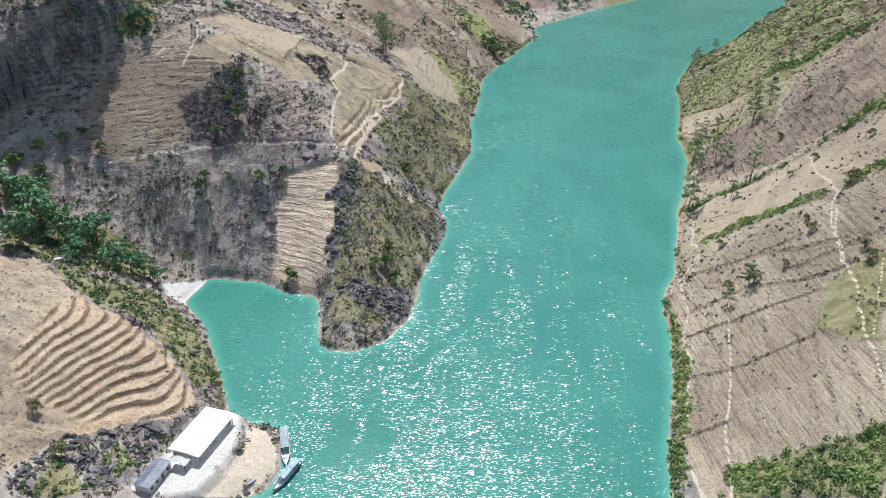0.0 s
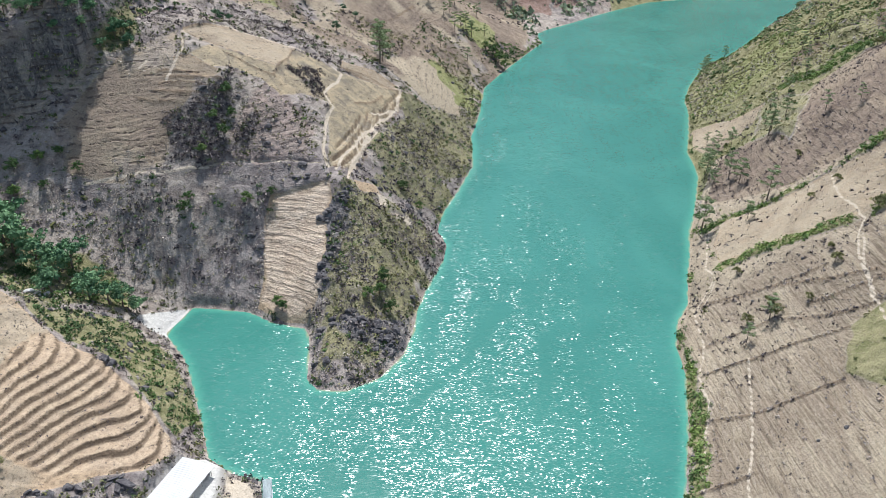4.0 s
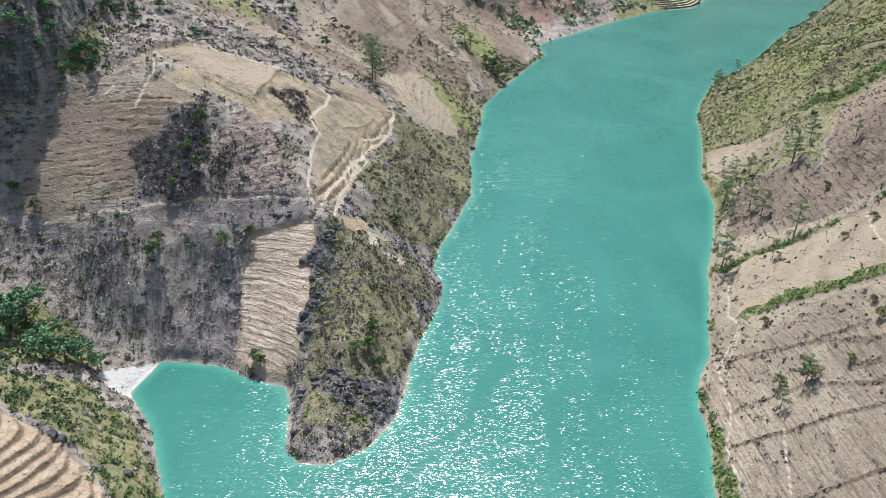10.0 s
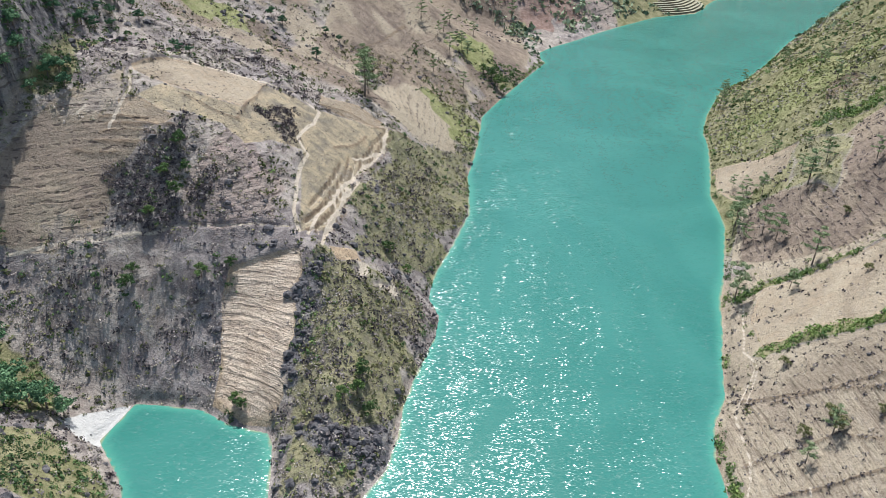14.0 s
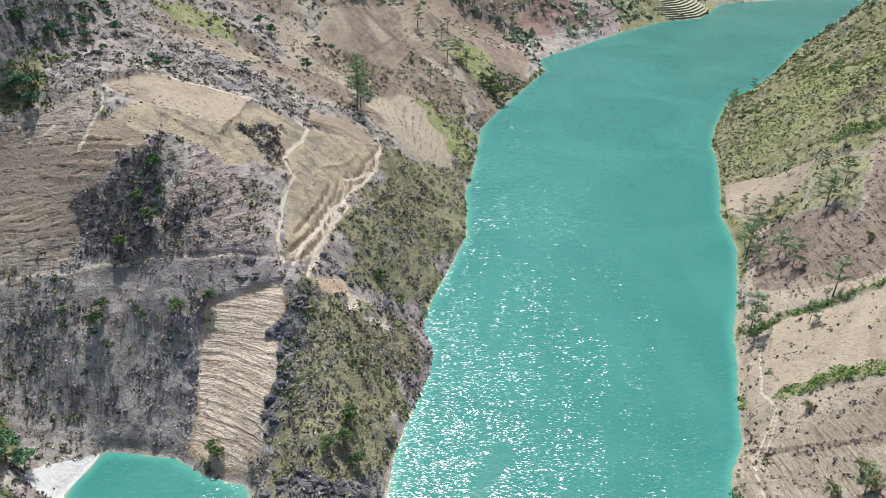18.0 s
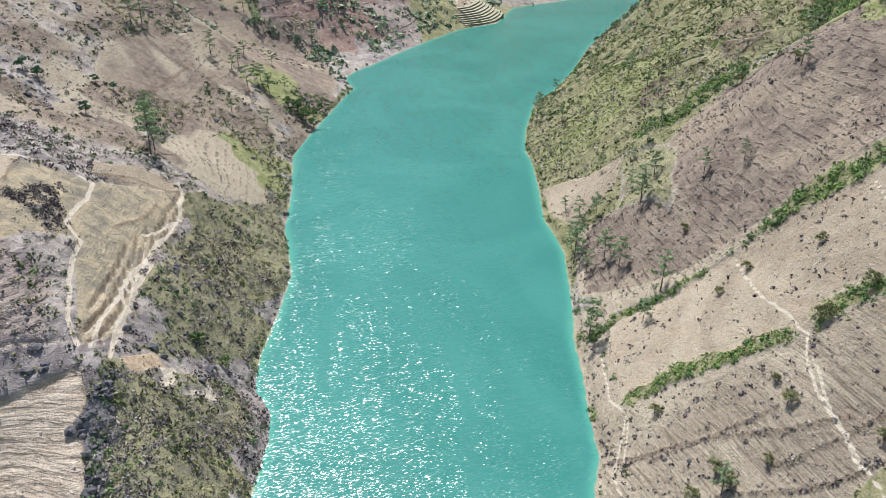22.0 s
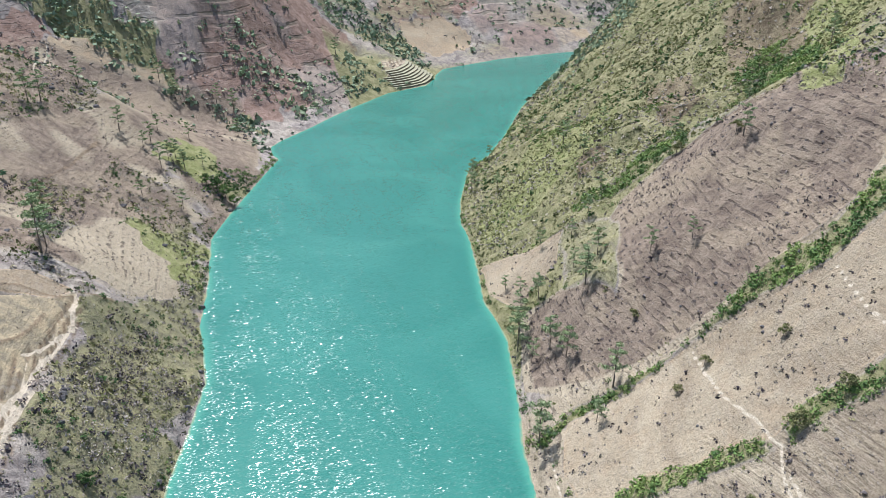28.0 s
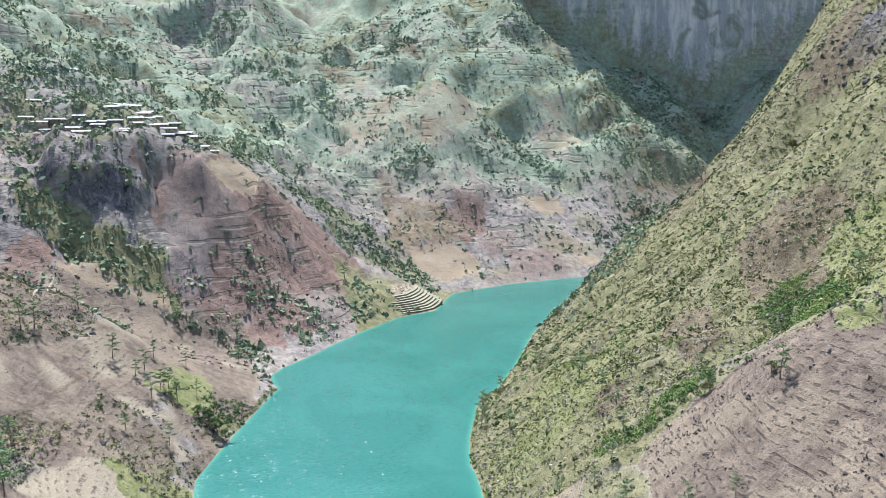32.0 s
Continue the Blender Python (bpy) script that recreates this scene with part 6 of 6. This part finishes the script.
# ---- landing place: shed, house, boats ----
def sheet_roof(lx, ly, rise, z, thick=0.08, ribs=24):
    """A ribbed metal roof with its ridge along y."""
    bm = bmesh.new()
    ys = np.linspace(-ly / 2, ly / 2, ribs * 2 + 1)
    rows = []
    for k, y in enumerate(ys):
        w = 0.05 * (k % 2)
        rows.append([bm.verts.new((x, y, z + rise * (1 - abs(x) / (lx / 2)) + w)) for x in (-lx / 2, -lx / 4, 0, lx / 4, lx / 2)])
    for a, b in zip(rows, rows[1:]):
        for i in range(4):
            bm.faces.new((a[i], a[i + 1], b[i + 1], b[i]))
    bmesh.ops.solidify(bm, geom=bm.faces[:], thickness=thick)
    return bm


def house(label, m, lx, ly, high, rise, roof_mat, wall_mat, group="", over=0.35, windows=3, name="house", deep=1.5):
    h = thing(name, label, "house", group, m)
    bm = box(-lx / 2, lx / 2, -ly / 2, ly / 2, -deep, high)
    for y in (-ly / 2, ly / 2):
        tri = [bm.verts.new((x, y, z)) for x, z in ((-lx / 2, high), (lx / 2, high), (0, high + rise * 0.95))]
        bm.faces.new(tri)
    wall = part("wall", bm, wall_mat, h)
    part("roof", sheet_roof(lx + 2 * over, ly + 2 * over, rise, high + 0.03, 0.08, max(6, int(ly * 1.5))), roof_mat, h)
    x = lx / 2 + 0.02
    for k in range(windows):
        y = -ly / 2 + ly * (k + 0.5) / windows
        if k == windows // 2:
            part("door", box(x - 0.03, x + 0.04, y - 0.5, y + 0.5, 0.0, 2.0), TIMBER, h, "dark timber door")
        else:
            w = part("window", box(x - 0.03, x + 0.03, y - 0.45, y + 0.45, 0.9, 1.9), GLAZING, h)
            part("sill", box(x, x + 0.12, y - 0.55, y + 0.55, 0.80, 0.88), wall_mat, w)
    return h


PAD = 4.62
house("small pale house with a blue-grey metal roof on the landing", Matrix.Translation((-78.6, 149.6, PAD)) @ pose(0, 0, 0, 0, 0, -16), 4.4, 9.6, 2.6, 0.55, BLUE_ROOF, PLASTER, "buildings at the landing", 0.4, 4)

shed = thing("open_shed", "open-sided shed with a broad white sheet roof on the landing", "shed", "buildings at the landing", Matrix.Translation((-69.2, 165.4, PAD)) @ pose(0, 0, 0, 0, 0, -19))
part("roof", sheet_roof(10.2, 18.5, 0.35, 2.9, 0.1, 26), WHITE_ROOF, shed)
for sx in (-4.3, 4.3):
    for sy in (-8.3, -4.2, 0, 4.2, 8.3):
        part("post", box(sx - 0.1, sx + 0.1, sy - 0.1, sy + 0.1, -0.6, 2.93), PLASTER, shed)
part("back_wall", box(-4.25, -4.05, -8.2, 8.2, -0.6, 2.85), PLASTER, shed)
part("end_wall", box(-4.0, 4.0, 8.1, 8.25, -0.6, 2.85), PLASTER, shed)
for sy in (-8.3, 0, 8.3):
    part("beam", box(-4.4, 4.4, sy - 0.08, sy + 0.08, 2.76, 2.9), TIMBER, shed)
lean = thing("lean_to", "small lean-to with a torn white sheet roof beside the shed", "shelter", "", Matrix.Translation((-72.6, 154.6, PAD)) @ pose(0, 0, 0, 0, 0, -19))
bm = bmesh.new()
g = [[bm.verts.new((-2.6 + 5.2 * i / 6, -1.6 + 3.2 * j / 4, 2.5 + 0.35 * math.sin(i * 1.7 + j) * 0.4 - 0.12 * j)) for i in range(7)] for j in range(5)]
for j in range(4):
    for i in range(6):
        bm.faces.new((g[j][i], g[j][i + 1], g[j + 1][i + 1], g[j + 1][i]))
bmesh.ops.solidify(bm, geom=bm.faces[:], thickness=0.04)
part("sheet", bm, TARP, lean)
for sx, sy in ((-2.4, -1.4), (2.4, -1.4), (-2.4, 1.4), (2.4, 1.4)):
    part("post", box(sx - 0.06, sx + 0.06, sy - 0.06, sy + 0.06, -0.5, 2.5), TIMBER, lean)


def boat(label, m, length, beam, canopy_mat, roof_from, roof_to):
    b = thing("passenger_boat", label, "boat", "boats at the landing", m)
    bm = bmesh.new()
    rings = []
    n = 14
    for k in range(n + 1):
        f = k / n
        w = beam / 2 * (min(1, 0.62 + 1.6 * f) if f < 0.24 else 1.0) * (1 - max(0, (f - 0.62) / 0.38) ** 1.8 * 0.93)
        sheer = 0.75 + 0.55 * max(0, (f - 0.6) / 0.4) ** 2
        y = -length / 2 + length * f
        rings.append([bm.verts.new(p) for p in ((-w, y, sheer), (-w * 0.86, y, 0.1), (-w * 0.45, y, -0.35), (w * 0.45, y, -0.35), (w * 0.86, y, 0.1), (w, y, sheer), (w * 0.9, y, sheer), (w * 0.82, y, 0.35), (-w * 0.82, y, 0.35), (-w * 0.9, y, sheer))])
    for a, c in zip(rings, rings[1:]):
        for i in range(10):
            bm.faces.new((a[i], a[(i + 1) % 10], c[(i + 1) % 10], c[i]))
    bm.faces.new(rings[0])
    bm.faces.new(rings[-1][::-1])
    part("hull", bm, HULL, b)
    part("deck", box(-beam * 0.40, beam * 0.40, -length * 0.47, length * 0.28, 0.36, 0.46), DECK, b)
    y0, y1 = -length / 2 + length * roof_from, -length / 2 + length * roof_to
    roof = bmesh.new()
    arc = [(-0.5, 0), (-0.4, 0.13), (-0.2, 0.2), (0, 0.22), (0.2, 0.2), (0.4, 0.13), (0.5, 0)]
    rows = [[roof.verts.new((x * beam * 0.96, y, 2.15 + z)) for x, z in arc] for y in np.linspace(y0, y1, 9)]
    for a, c in zip(rows, rows[1:]):
        for i in range(6):
            roof.faces.new((a[i], a[i + 1], c[i + 1], c[i]))
    bmesh.ops.solidify(roof, geom=roof.faces[:], thickness=0.06)
    part("canopy", roof, canopy_mat, b)
    for sx in (-1, 1):
        part("side_wall", box(sx * beam * 0.44 - 0.03, sx * beam * 0.44 + 0.03, y0 + 0.2, y1 - 0.2, 0.5, 1.15), HULL, b)
        for k in range(5):
            y = y0 + 0.2 + (y1 - y0 - 0.4) * k / 4
            part("post", box(sx * beam * 0.45 - 0.04, sx * beam * 0.45 + 0.04, y - 0.04, y + 0.04, 0.5, 2.18), HULL, b)
    part("bench", box(-beam * 0.34, beam * 0.34, y0 + 1.0, y0 + 1.4, 0.46, 0.9), TIMBER, b)
    part("engine_box", box(-0.4, 0.4, -length * 0.46, -length * 0.40, 0.46, 1.0, 0.05), DECK, b)
    return b


def heading(x0, y0, x1, y1):
    return math.degrees(math.atan2(-(x1 - x0), y1 - y0))


boat("long passenger boat with a grey-green canopy moored at the bank", Matrix.Translation((-46.2, 166.0, 0.12)) @ pose(0, 0, 0, 0, 0, heading(-48.9, 174, -45.3, 157.8)), 15.5, 2.6, CANOPY_GREY, 0.06, 0.62)
boat("passenger boat with a light blue canopy moored at the bank", Matrix.Translation((-43.9, 154.8, 0.12)) @ pose(0, 0, 0, 0, 0, heading(-42.0, 159.6, -47.2, 148.7)), 12.5, 2.4, CANOPY, 0.05, 0.68)

upturned = thing("rowing_boat", "small white rowing boat drawn up on the bank", "boat", "", Matrix.Translation((-53.5, 151.5, ground_at(-53.5, 151.5) + 0.35)) @ pose(0, 0, 0, 0, 0, 140))
bm = bmesh.new()
rows = []
for k in range(9):
    f = k / 8
    w = 0.75 * math.sin(math.pi * min(0.97, 0.25 + 0.75 * f)) + 0.03
    rows.append([bm.verts.new((w * math.cos(a), -2.2 + 4.4 * f, 0.4 * math.sin(a) * (0.6 + w))) for a in np.linspace(0, math.pi, 8)])
for a, c in zip(rows, rows[1:]):
    for i in range(7):
        bm.faces.new((a[i], a[i + 1], c[i + 1], c[i]))
bmesh.ops.solidify(bm, geom=bm.faces[:], thickness=0.05)
part("hull", bm, TARP, upturned)
part("keel", box(-0.05, 0.05, -2.0, 1.9, 0.42, 0.62), TIMBER, upturned)

# ---- terraced plot on the far point ----
plot = thing("terraced_field", "pale dry terraced field stepping down to the far shore", "field")
FRONT = [(196, 776), (208, 777), (220, 780), (232, 786), (241, 797), (247, 808), (250, 818)]
EARTH_BANK = plain("dark_earth_bank", (0.16, 0.125, 0.09), (0.24, 0.20, 0.14), 3.0, 0.95)
PALE_EARTH = plain("pale_field_earth", (0.26, 0.245, 0.165), (0.34, 0.315, 0.215), 4.0, 0.95)
low = 0.6
for k in range(9):
    rows = []
    for o in (4.0 * k + 1.5, 4.0 * k + 6.2):
        rows.append([(x - 0.55 * o * (1.1 - 0.03 * i), y + 0.62 * o * (1 - 0.04 * i)) for i, (x, y) in enumerate(FRONT[min(k // 3, 2):])])
    level = max(low + 1.2, float(np.mean([ground_at(x, y) for x, y in rows[0]])) + 0.9)
    bm = bmesh.new()
    top = [[bm.verts.new((x, y, level + 0.15 * math.sin(x * 0.4 + k))) for x, y in row] for row in rows]
    foot = [bm.verts.new((x + 0.4, y - 0.4, level - 5.0)) for x, y in rows[0]]
    for i in range(len(rows[0]) - 1):
        bm.faces.new((top[0][i], top[0][i + 1], top[1][i + 1], top[1][i]))
        bm.faces.new((foot[i], foot[i + 1], top[0][i + 1], top[0][i])).material_index = 1
    me = mesh_from("bench", bm, PALE_EARTH)
    me.materials.append(EARTH_BANK)
    part("bench", me, PALE_EARTH, plot)
    low = level

# ---- the hill village across the lake ----
rng = random.Random(9)
for k, (x, y, ly) in enumerate(VILLAGE):
    roof_mat, wall_mat = (OLD_ROOF, TIMBER) if k % 3 == 1 else (WHITE_ROOF, EARTH_WALL)
    word = "pale grey-roofed dark timber-walled" if k % 3 == 1 else "white-roofed earth-walled"
    house("%s village house on the far hillside" % word, Matrix.Translation((x, y, ground_at(x, y) - 0.1)) @ pose(0, 0, 0, 0, 0, -90 + rng.uniform(-22, 22)), 6.6, ly * 1.15, 2.2, 1.1, roof_mat, wall_mat,
          "houses of the hill village", 0.6, 3, deep=3.5)
